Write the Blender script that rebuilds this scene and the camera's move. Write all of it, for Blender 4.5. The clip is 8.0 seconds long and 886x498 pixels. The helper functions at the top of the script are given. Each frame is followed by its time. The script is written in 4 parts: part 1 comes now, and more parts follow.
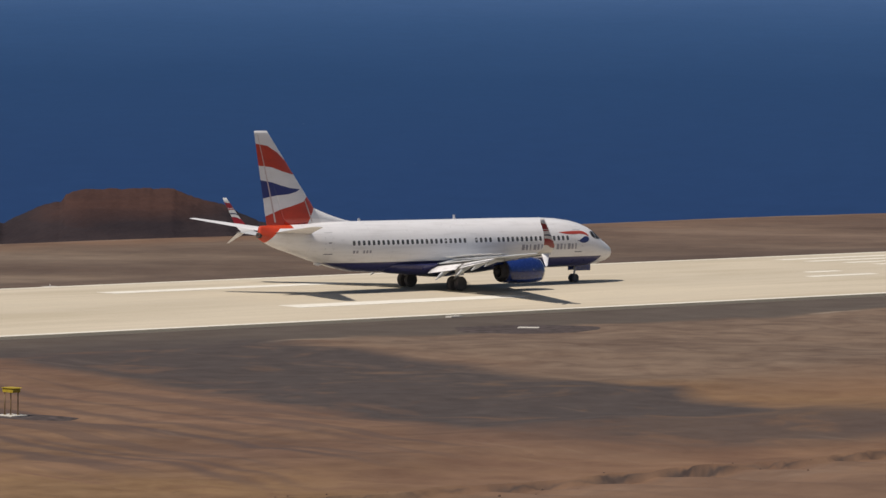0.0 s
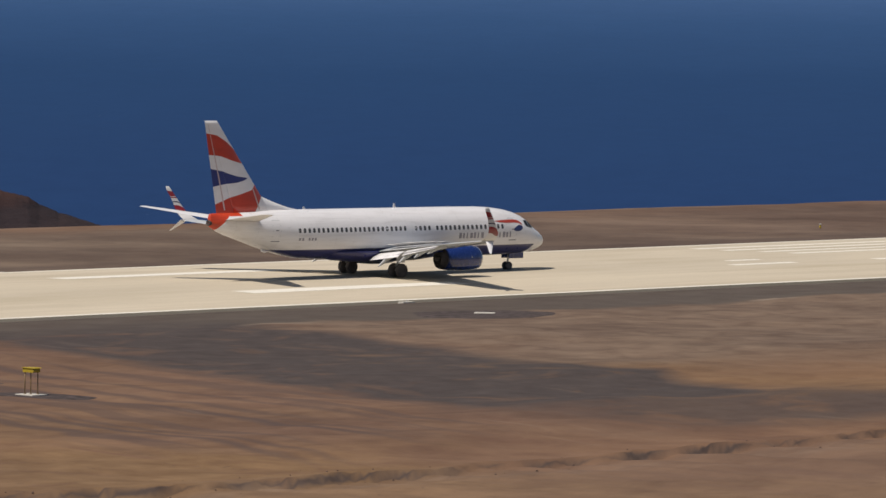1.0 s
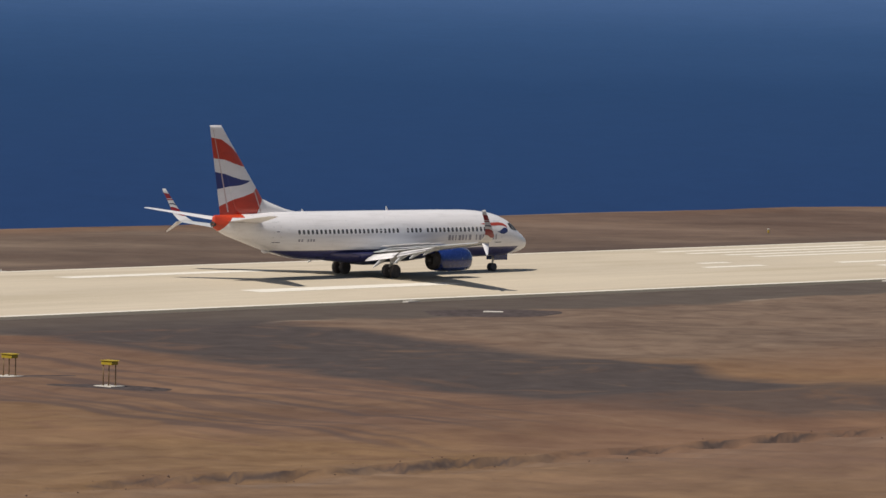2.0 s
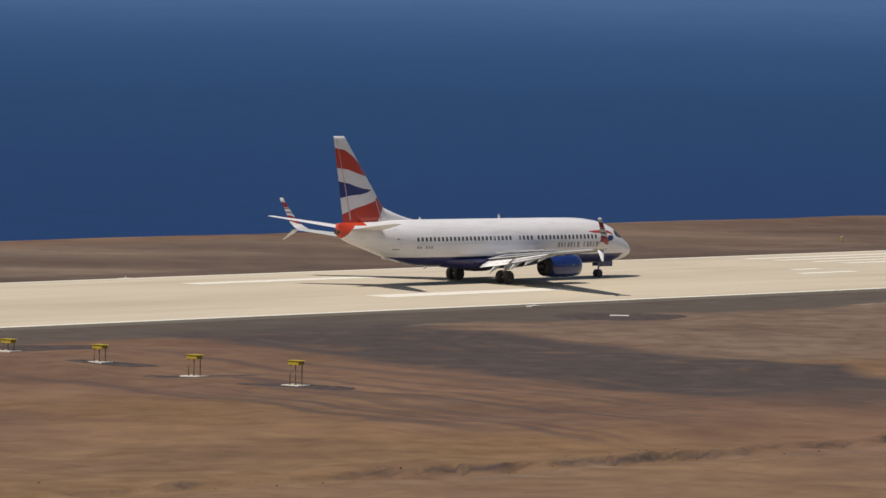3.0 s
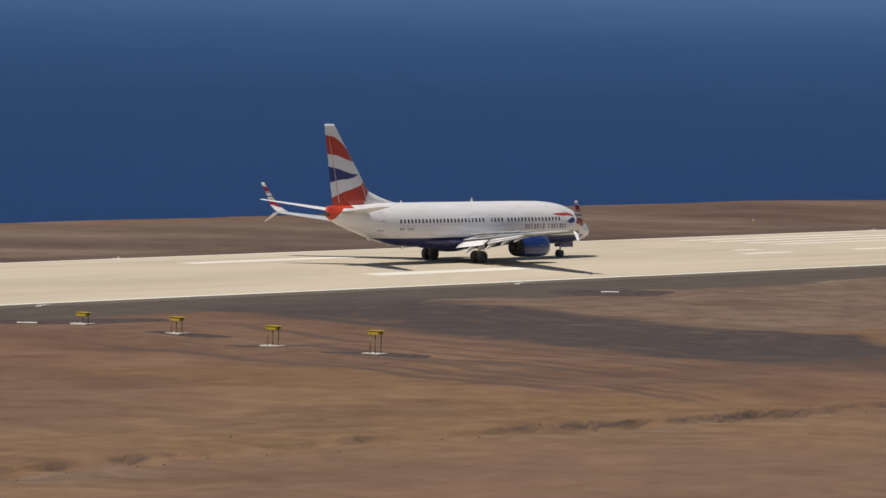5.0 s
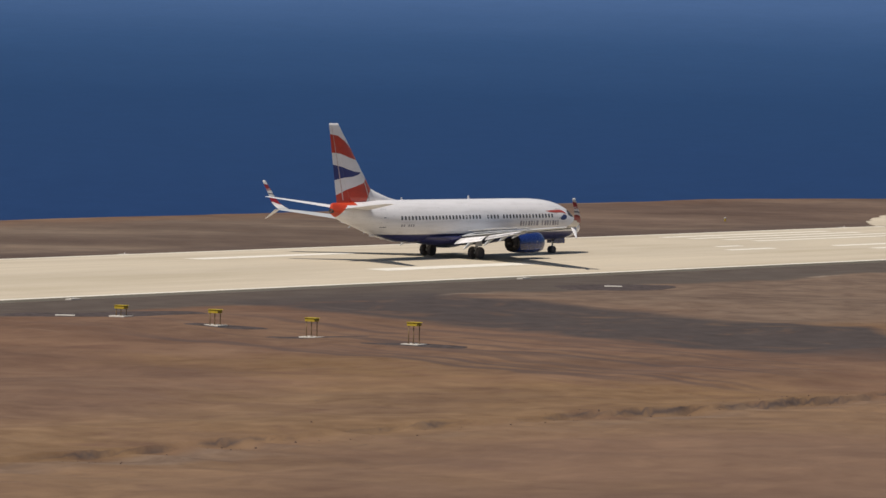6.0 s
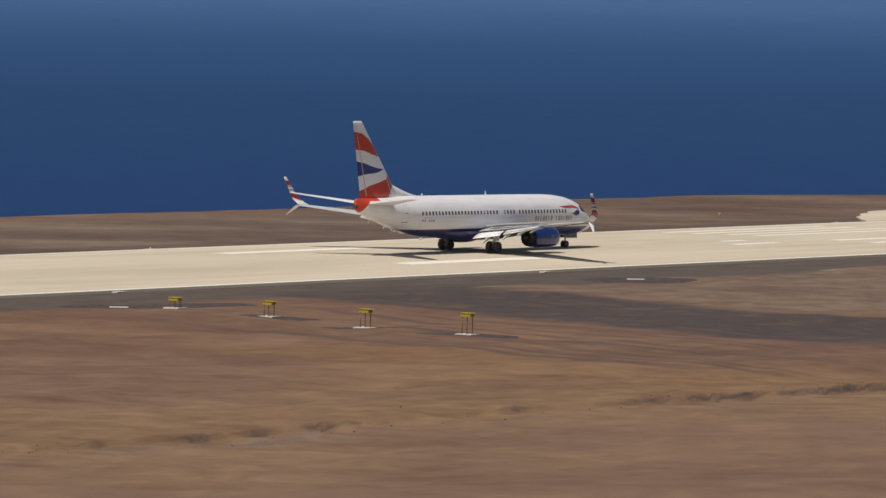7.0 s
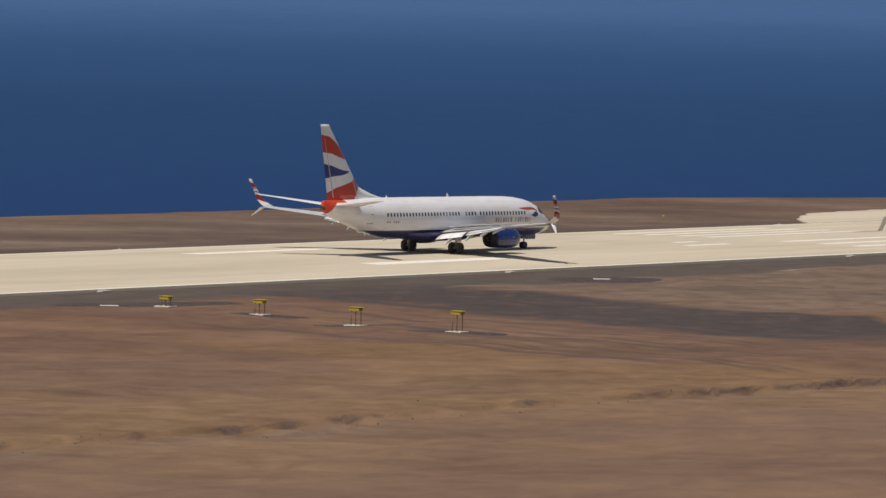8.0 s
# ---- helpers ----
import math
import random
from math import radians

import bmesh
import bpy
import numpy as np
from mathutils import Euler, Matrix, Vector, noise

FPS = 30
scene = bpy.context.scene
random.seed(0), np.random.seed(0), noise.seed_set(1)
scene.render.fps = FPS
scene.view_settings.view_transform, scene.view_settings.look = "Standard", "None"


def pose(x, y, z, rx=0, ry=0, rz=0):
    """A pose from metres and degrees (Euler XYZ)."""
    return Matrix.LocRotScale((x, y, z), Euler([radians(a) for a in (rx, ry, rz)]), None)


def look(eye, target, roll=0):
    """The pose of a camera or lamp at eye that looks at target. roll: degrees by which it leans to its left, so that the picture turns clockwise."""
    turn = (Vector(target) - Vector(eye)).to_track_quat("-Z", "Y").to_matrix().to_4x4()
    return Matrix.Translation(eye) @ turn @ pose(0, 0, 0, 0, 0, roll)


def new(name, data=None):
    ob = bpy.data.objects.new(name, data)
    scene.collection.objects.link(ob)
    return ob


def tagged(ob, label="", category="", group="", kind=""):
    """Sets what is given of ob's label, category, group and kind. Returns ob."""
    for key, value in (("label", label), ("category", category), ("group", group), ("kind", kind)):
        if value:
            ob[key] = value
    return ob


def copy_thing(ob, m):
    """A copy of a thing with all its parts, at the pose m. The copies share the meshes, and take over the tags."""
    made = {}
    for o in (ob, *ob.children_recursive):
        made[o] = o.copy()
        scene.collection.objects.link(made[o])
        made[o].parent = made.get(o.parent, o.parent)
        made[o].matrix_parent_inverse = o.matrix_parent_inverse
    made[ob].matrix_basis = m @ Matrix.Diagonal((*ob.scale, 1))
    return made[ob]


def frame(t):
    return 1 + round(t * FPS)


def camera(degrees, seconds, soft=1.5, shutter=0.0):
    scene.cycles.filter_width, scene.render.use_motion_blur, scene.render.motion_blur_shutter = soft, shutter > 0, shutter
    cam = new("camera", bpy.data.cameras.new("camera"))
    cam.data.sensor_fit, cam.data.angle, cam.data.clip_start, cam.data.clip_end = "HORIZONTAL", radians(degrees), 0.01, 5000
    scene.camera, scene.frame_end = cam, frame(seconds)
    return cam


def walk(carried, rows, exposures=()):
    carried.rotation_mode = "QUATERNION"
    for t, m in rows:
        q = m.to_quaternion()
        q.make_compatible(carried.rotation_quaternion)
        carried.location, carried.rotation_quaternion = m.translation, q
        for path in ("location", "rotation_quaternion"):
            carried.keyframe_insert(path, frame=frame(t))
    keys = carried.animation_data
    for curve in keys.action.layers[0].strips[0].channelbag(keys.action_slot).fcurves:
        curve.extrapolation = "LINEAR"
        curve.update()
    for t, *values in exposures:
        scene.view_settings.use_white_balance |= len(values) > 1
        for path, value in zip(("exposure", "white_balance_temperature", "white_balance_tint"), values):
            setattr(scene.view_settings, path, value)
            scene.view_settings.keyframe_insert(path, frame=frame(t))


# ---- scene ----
cam = camera(8.727, 8.0, soft=1.5)
PATH = [  # seconds, eye, heading, tilt, roll
    (0, -310.090, -333.126, 25.85, 46.942, -2.852, 0.447),
    (0.1, -311.491, -332.983, 25.85, 46.781, -2.847, 0.462),
    (0.2, -313.003, -332.848, 25.85, 46.655, -2.853, 0.477),
    (0.3, -314.617, -332.720, 25.85, 46.522, -2.853, 0.493),
    (0.4, -316.322, -332.600, 25.85, 46.364, -2.863, 0.508),
    (0.5, -318.109, -332.488, 25.85, 46.185, -2.868, 0.523),
    (0.6, -319.969, -332.383, 25.85, 45.893, -2.879, 0.566),
    (0.7, -321.895, -332.286, 25.85, 45.575, -2.883, 0.608),
    (0.8, -323.879, -332.195, 25.85, 45.208, -2.886, 0.651),
    (0.9, -325.912, -332.111, 25.85, 44.928, -2.885, 0.693),
    (1, -327.989, -332.034, 25.85, 44.658, -2.894, 0.736),
    (1.1, -330.103, -331.964, 25.85, 44.434, -2.895, 0.738),
    (1.2, -332.248, -331.899, 25.85, 44.225, -2.901, 0.741),
    (1.3, -334.418, -331.841, 25.85, 44.028, -2.902, 0.743),
    (1.4, -336.609, -331.789, 25.85, 43.854, -2.897, 0.746),
    (1.5, -338.816, -331.742, 25.85, 43.651, -2.876, 0.748),
    (1.6, -341.033, -331.701, 25.85, 43.426, -2.860, 0.848),
    (1.7, -343.258, -331.666, 25.85, 43.207, -2.850, 0.948),
    (2.8, -367.386, -331.585, 25.85, 42.114, -2.659, 0.993),
    (2.9, -369.500, -331.601, 25.85, 42.096, -2.650, 1.002),
    (3, -371.596, -331.620, 25.85, 42.114, -2.648, 1.012),
    (3.1, -373.675, -331.643, 25.85, 42.055, -2.644, 1.007),
    (3.2, -375.735, -331.668, 25.85, 41.992, -2.658, 1.003),
    (3.3, -377.778, -331.696, 25.85, 41.860, -2.659, 0.998),
    (3.4, -379.803, -331.726, 25.85, 41.775, -2.666, 0.994),
    (3.5, -381.810, -331.759, 25.85, 41.681, -2.663, 0.989),
    (3.6, -383.801, -331.794, 25.85, 41.622, -2.672, 1.018),
    (3.7, -385.776, -331.830, 25.85, 41.452, -2.674, 1.048),
    (3.8, -387.735, -331.869, 25.85, 41.098, -2.682, 1.077),
    (3.9, -389.679, -331.909, 25.85, 40.809, -2.682, 1.107),
    (4, -391.609, -331.950, 25.85, 40.645, -2.683, 1.136),
    (4.1, -393.525, -331.993, 25.85, 40.555, -2.690, 1.122),
    (4.2, -395.430, -332.037, 25.85, 40.516, -2.693, 1.107),
    (4.3, -397.323, -332.082, 25.85, 40.451, -2.689, 1.093),
    (4.4, -399.206, -332.127, 25.85, 40.432, -2.685, 1.078),
    (4.5, -401.079, -332.173, 25.85, 40.359, -2.681, 1.064),
    (4.6, -402.944, -332.220, 25.85, 40.237, -2.686, 1.071),
    (4.7, -404.801, -332.267, 25.85, 39.975, -2.682, 1.078),
    (4.8, -406.652, -332.313, 25.85, 39.596, -2.677, 1.085),
    (4.9, -408.496, -332.360, 25.85, 39.354, -2.679, 1.092),
    (5, -410.336, -332.406, 25.85, 39.123, -2.676, 1.099),
    (5.1, -412.171, -332.452, 25.85, 38.905, -2.675, 1.114),
    (5.2, -414.002, -332.497, 25.85, 38.620, -2.671, 1.130),
    (6.3, -433.940, -332.900, 25.85, 37.744, -2.649, 1.160),
    (6.4, -435.723, -332.924, 25.85, 37.631, -2.652, 1.158),
    (6.5, -437.496, -332.944, 25.85, 37.514, -2.650, 1.157),
    (6.6, -439.257, -332.962, 25.85, 37.410, -2.652, 1.153),
    (6.7, -441.004, -332.976, 25.85, 37.309, -2.649, 1.149),
    (6.8, -442.734, -332.987, 25.85, 37.225, -2.646, 1.146),
    (6.9, -444.445, -332.994, 25.85, 37.132, -2.637, 1.142),
    (7, -446.133, -332.998, 25.85, 37.001, -2.633, 1.138),
    (7.1, -447.795, -332.997, 25.85, 36.837, -2.627, 1.147),
    (7.2, -449.427, -332.993, 25.85, 36.606, -2.621, 1.157),
    (7.3, -451.024, -332.984, 25.85, 36.412, -2.608, 1.166),
    (7.4, -452.583, -332.970, 25.85, 36.176, -2.601, 1.176),
    (7.5, -454.097, -332.952, 25.85, 36.003, -2.596, 1.185),
    (7.6, -455.562, -332.929, 25.85, 35.874, -2.591, 1.192),
    (7.7, -456.972, -332.901, 25.85, 35.792, -2.582, 1.198),
    (7.8, -458.320, -332.868, 25.85, 35.749, -2.579, 1.205),
    (7.9, -459.600, -332.830, 25.85, 35.714, -2.577, 1.211),
    (8, -460.806, -332.786, 25.85, 35.729, -2.564, 1.218),
]


def aim(x, y, z, heading, tilt, roll):
    h, v = radians(heading), radians(tilt)
    d = Vector((math.cos(h) * math.cos(v), math.sin(h) * math.cos(v), math.sin(v)))
    e = Vector((x, y, z))
    return look(e, e + d * 100, roll)


walk(cam, [(r[0], aim(*r[1:])) for r in PATH])

# ---- light ----
SUN = Vector((-0.575, 0.035, 1.0)).normalized()
world = bpy.data.worlds.new("world")
scene.world = world
world.use_nodes = True
wn = world.node_tree
sky = wn.nodes.new("ShaderNodeTexSky")
sky.sky_type = "NISHITA"
sky.sun_disc = False
sky.sun_elevation = math.asin(SUN.z)
sky.sun_rotation = math.atan2(SUN.x, SUN.y)
sky.altitude = 300
wn.links.new(sky.outputs[0], wn.nodes["Background"].inputs[0])
wn.nodes["Background"].inputs[1].default_value = 0.056
sun = new("sun", bpy.data.lights.new("sun", "SUN"))
sun.data.energy = 4.25
sun.data.angle = radians(0.53)
sun.data.color = (1.0, 0.92, 0.815)
sun.matrix_world = look(SUN * 400, (0, 0, 0))
scene.view_settings.exposure = 0.0


# ---- materials ----
class Nodes:
    """A small builder for node materials."""

    def __init__(self, name, rough=0.6, metal=0.0, spec=0.5, coat=0.0):
        self.mat = bpy.data.materials.new(name)
        self.mat.use_nodes = True
        self.t = self.mat.node_tree
        self.b = self.t.nodes["Principled BSDF"]
        self.b.inputs["Roughness"].default_value = rough
        self.b.inputs["Metallic"].default_value = metal
        self.b.inputs["Specular IOR Level"].default_value = spec
        self.b.inputs["Coat Weight"].default_value = coat
        self.co = self.t.nodes.new("ShaderNodeTexCoord").outputs["Object"]

    def link(self, a, b):
        self.t.links.new(a, b)

    def put(self, sock, v):
        if isinstance(v, (int, float)):
            sock.default_value = v
        elif isinstance(v, tuple):
            sock.default_value = (*v, 1.0) if len(v) == 3 and sock.type == "RGBA" else v
        else:
            self.link(v, sock)

    def xyz(self):
        n = self.t.nodes.new("ShaderNodeSeparateXYZ")
        self.link(self.co, n.inputs[0])
        return n.outputs

    def math(self, op, a, b=0.0, c=0.0):
        n = self.t.nodes.new("ShaderNodeMath")
        n.operation = op
        for s, v in zip(n.inputs, (a, b, c)):
            self.put(s, v)
        return n.outputs[0]

    def scaled(self, s):
        n = self.t.nodes.new("ShaderNodeMapping")
        self.link(self.co, n.inputs[0])
        n.inputs["Scale"].default_value = s
        return n.outputs[0]

    def noise(self, scale, detail=4.0, rough=0.55, stretch=None, distort=0.0):
        n = self.t.nodes.new("ShaderNodeTexNoise")
        self.link(self.scaled(stretch) if stretch else self.co, n.inputs["Vector"])
        n.inputs["Scale"].default_value = scale
        n.inputs["Detail"].default_value = detail
        n.inputs["Roughness"].default_value = rough
        n.inputs["Distortion"].default_value = distort
        return n.outputs[0]

    def streaks(self, turn, stretch, scale, detail=5.0):
        """Noise drawn out along a heading."""
        n = self.t.nodes.new("ShaderNodeMapping")
        self.link(self.co, n.inputs[0])
        n.inputs["Rotation"].default_value = (0, 0, radians(-turn))
        k = self.t.nodes.new("ShaderNodeMapping")
        self.link(n.outputs[0], k.inputs[0])
        k.inputs["Scale"].default_value = stretch
        t = self.t.nodes.new("ShaderNodeTexNoise")
        self.link(k.outputs[0], t.inputs["Vector"])
        t.inputs["Scale"].default_value = scale
        t.inputs["Detail"].default_value = detail
        return t.outputs[0]

    def ramp(self, fac, stops, smooth=False):
        n = self.t.nodes.new("ShaderNodeValToRGB")
        r = n.color_ramp
        r.interpolation = "EASE" if smooth else "LINEAR"
        while len(r.elements) < len(stops):
            r.elements.new(0.5)
        for e, (p, c) in zip(r.elements, stops):
            e.position = p
            e.color = (c, c, c, 1) if isinstance(c, (int, float)) else (*c, 1)
        self.put(n.inputs[0], fac)
        return n.outputs[0]

    def mix(self, fac, a, b, mode="MIX"):
        n = self.t.nodes.new("ShaderNodeMix")
        n.data_type = "RGBA"
        n.blend_type = mode
        self.put(n.inputs[0], fac)
        self.put(n.inputs[6], a)
        self.put(n.inputs[7], b)
        return n.outputs[2]

    def band(self, v, lo, hi, soft):
        """1 between lo and hi, with soft edges."""
        a = self.t.nodes.new("ShaderNodeMapRange")
        self.put(a.inputs[0], v)
        a.inputs[1].default_value, a.inputs[2].default_value = lo - soft, lo + soft
        b = self.t.nodes.new("ShaderNodeMapRange")
        self.put(b.inputs[0], v)
        b.inputs[1].default_value, b.inputs[2].default_value = hi - soft, hi + soft
        b.inputs[3].default_value, b.inputs[4].default_value = 1.0, 0.0
        return self.math("MULTIPLY", a.outputs[0], b.outputs[0])

    def color(self, c):
        self.put(self.b.inputs["Base Color"], c)
        return self

    def rough(self, r):
        self.put(self.b.inputs["Roughness"], r)
        return self

    def bump(self, h, dist=0.02, strength=1.0):
        n = self.t.nodes.new("ShaderNodeBump")
        n.inputs["Strength"].default_value = strength
        n.inputs["Distance"].default_value = dist
        self.put(n.inputs["Height"], h)
        self.link(n.outputs[0], self.b.inputs["Normal"])
        return self


def plain(name, c, rough=0.5, metal=0.0, spec=0.5, coat=0.0, vary=0.12, scale=3.0):
    m = Nodes(name, rough, metal, spec, coat)
    n = m.noise(scale, 5)
    dark = tuple(v * (1 - vary) for v in c)
    light = tuple(min(1, v * (1 + vary)) for v in c)
    m.color(m.ramp(n, [(0.3, dark), (0.7, light)]))
    m.rough(m.ramp(m.noise(scale * 4, 3), [(0.3, max(0.05, rough - 0.08)), (0.7, min(1, rough + 0.08))]))
    return m.mat


WHITE = (0.745, 0.727, 0.742)
BLUE = (0.016, 0.030, 0.16)
RED = (0.50, 0.040, 0.018)


def make_fuselage_paint():
    m = Nodes("fuselage_paint", 0.32, coat=0.15)
    x, y, z = m.xyz()
    edge = m.math("MULTIPLY_ADD", m.math("MAXIMUM", x, 0.0), 0.0015, 2.355)
    low = m.math("LESS_THAN", z, edge)
    back = m.math("MULTIPLY_ADD", m.math("SUBTRACT", 2.5, z), 4.2, -12.9)
    chin = m.math("LESS_THAN", x, m.math("MULTIPLY_ADD", z, 1.0, 14.95))
    belly = m.math("MULTIPLY", m.math("MULTIPLY", low, chin), m.math("GREATER_THAN", x, back))
    tail = m.math("LESS_THAN", x, m.math("MULTIPLY_ADD", m.math("SUBTRACT", 5.25, z), -1.05, -16.30))
    crown = m.math("MULTIPLY", m.math("GREATER_THAN", z, 5.08), m.math("LESS_THAN", x, -15.2))
    tail = m.math("MAXIMUM", tail, crown)
    # grime: streaks run aft along the skin
    streak = m.noise(1.0, 6, 0.6, (0.35, 2.5, 3.5))
    white = m.ramp(streak, [(0.25, (0.63, 0.61, 0.615)), (0.5, WHITE), (0.8, (0.785, 0.77, 0.785))])
    frames = m.math("LESS_THAN", m.math("FRACT", m.math("MULTIPLY", x, 0.5)), 0.012)
    white = m.mix(m.math("MULTIPLY", frames, 0.35), white, (0.45, 0.45, 0.45))
    c = m.mix(belly, white, m.ramp(streak, [(0.3, (0.026, 0.027, 0.095)), (0.75, (0.038, 0.040, 0.145))]))
    c = m.mix(tail, c, m.ramp(streak, [(0.3, (0.46, 0.044, 0.017)), (0.7, (0.57, 0.060, 0.021))]))
    m.color(c)
    m.rough(m.ramp(m.noise(2.0, 4), [(0.3, 0.26), (0.7, 0.42)]))
    m.bump(m.noise(0.9, 2), 0.01, 0.25)
    return m.mat


def make_fin_paint():
    m = Nodes("fin_paint", 0.34, coat=0.15)
    x, y, z = m.xyz()
    u = m.math("DIVIDE", m.math("ADD", x, 19.0), 8.0)

    def line(*pts):
        v = m.ramp(u, [((px + 19.0) / 8.0, (pz - 5.0) / 8.0) for px, pz in pts])
        return m.math("MULTIPLY_ADD", v, 8.0, 5.0)

    def under(pts):
        return m.math("LESS_THAN", z, line(*pts))

    r1 = m.math("MULTIPLY", under([(-18.5, 11.65), (-17.3, 11.47), (-16.3, 10.95), (-15.4, 10.30), (-14.6, 9.9)]),
                m.math("SUBTRACT", 1.0, under([(-18.2, 9.96), (-16.9, 9.84), (-15.75, 9.50), (-14.7, 9.25), (-14.0, 9.2)])))
    b1 = m.math("MULTIPLY", under([(-17.9, 8.86), (-16.7, 8.66), (-15.9, 8.42), (-15.0, 8.22), (-14.0, 8.12)]),
                m.math("SUBTRACT", 1.0, under([(-17.5, 7.45), (-16.3, 7.66), (-15.2, 7.74), (-14.4, 7.92), (-13.95, 8.12)])))
    r2 = m.math("MULTIPLY", under([(-17.3, 6.05), (-15.9, 6.57), (-14.8, 6.83), (-13.6, 7.16), (-13.2, 7.55)]),
                m.math("LESS_THAN", x, m.math("MULTIPLY_ADD", m.math("ABSOLUTE", m.math("SUBTRACT", z, 6.75)), -0.62, -12.40)))
    n = m.noise(1.4, 4, 0.6, (0.6, 1, 1.6))
    white = m.ramp(n, [(0.3, (0.67, 0.65, 0.66)), (0.7, (0.74, 0.72, 0.735))])
    red = m.ramp(n, [(0.3, (0.385, 0.030, 0.016)), (0.7, (0.49, 0.041, 0.020))])
    c = m.mix(r1, white, red)
    c = m.mix(b1, c, BLUE)
    c = m.mix(r2, c, red)
    m.color(c)
    m.rough(m.ramp(m.noise(2.0, 4), [(0.3, 0.28), (0.7, 0.44)]))
    return m.mat


WINGLET_FOOT = 3.45


def make_winglet_paint():
    m = Nodes("winglet_paint", 0.34, coat=0.15)
    x, y, z = m.xyz()
    wave = m.math("MULTIPLY_ADD", m.math("SINE", m.math("MULTIPLY", x, 4.2)), 0.05, z)
    w = m.math("MULTIPLY_ADD", x, 0.16, wave)
    v = m.math("DIVIDE", m.math("SUBTRACT", w, WINGLET_FOOT), 2.42)
    red, white, navy = (0.27, 0.016, 0.022), (0.66, 0.64, 0.63), (0.030, 0.026, 0.065)
    c = m.ramp(v, [(0.0, white), (0.06, red), (0.27, white), (0.36, navy), (0.40, white), (0.51, red), (0.55, white), (0.57, red), (0.74, white)])
    c.node.color_ramp.interpolation = "CONSTANT"
    m.color(c)
    return m.mat


M_FUSE = make_fuselage_paint()
M_FIN = make_fin_paint()
M_WINGLET = make_winglet_paint()
M_WHITE = plain("white_paint", (0.80, 0.785, 0.795), 0.36, coat=0.1, vary=0.06, scale=1.2)
M_WING = plain("wing_grey", (0.46, 0.47, 0.48), 0.42, vary=0.12, scale=0.8)
M_FLAP = plain("flap_white", (0.72, 0.705, 0.715), 0.40, vary=0.10, scale=1.2)
M_BLUE = plain("nacelle_blue", (0.010, 0.027, 0.140), 0.24, coat=0.4, vary=0.2, scale=1.0)
M_RED = plain("ribbon_red", (0.43, 0.058, 0.036), 0.36, vary=0.1)
M_NAVY = plain("ribbon_blue", (0.02, 0.03, 0.12), 0.36, vary=0.1)
M_GLASS = plain("window_dark", (0.085, 0.082, 0.085), 0.15, vary=0.2)
M_COCKPIT = plain("cockpit_glass", (0.020, 0.019, 0.020), 0.35, spec=0.12, vary=0.2)
M_TAILPLANE = plain("tailplane_paint", (0.70, 0.685, 0.695), 0.4, vary=0.06, scale=1.2)
M_GREY = plain("lettering_grey", (0.15, 0.15, 0.18), 0.4, vary=0.1)
M_TITLE = plain("title_grey", (0.27, 0.26, 0.30), 0.4, vary=0.15)
M_LINE = plain("panel_line", (0.42, 0.42, 0.43), 0.5, vary=0.1)
M_FAINT = plain("faint_seam", (0.62, 0.61, 0.62), 0.5, vary=0.1)
M_METAL = plain("bare_metal", (0.62, 0.62, 0.62), 0.28, metal=1.0, vary=0.1)
M_DARKMETAL = plain("dark_metal", (0.15, 0.14, 0.14), 0.5, metal=0.3, vary=0.2)
M_OLIVE = plain("olive_line_paint", (0.20, 0.18, 0.13), 0.6, vary=0.2)
M_DUCT = plain("dark_duct", (0.055, 0.045, 0.042), 0.7, vary=0.3)
M_TYRE = plain("tyre_rubber", (0.095, 0.084, 0.086), 0.85, vary=0.25)
M_STRUT = plain("strut_paint", (0.50, 0.50, 0.50), 0.4, vary=0.12)
M_YELLOW = plain("signal_yellow", (0.38, 0.27, 0.018), 0.55, vary=0.15)
M_PAD = plain("pad_concrete", (0.50, 0.47, 0.42), 0.85, vary=0.12)
M_STONE = plain("dark_stone", (0.105, 0.070, 0.055), 0.9, spec=0.1, vary=0.4, scale=0.8)
M_RUST = plain("brown_leg_paint", (0.17, 0.11, 0.05), 0.6, vary=0.2)
M_GRAVEL = plain("dark_gravel", (0.068, 0.054, 0.052), 0.95, spec=0.1, vary=0.45, scale=1.6)
M_FIN_LINE = plain("pale_fin_line", (0.50, 0.40, 0.39), 0.4, vary=0.1)
M_MARK = plain("marking_paint", (0.72, 0.68, 0.60), 0.8, vary=0.08, scale=1.5)


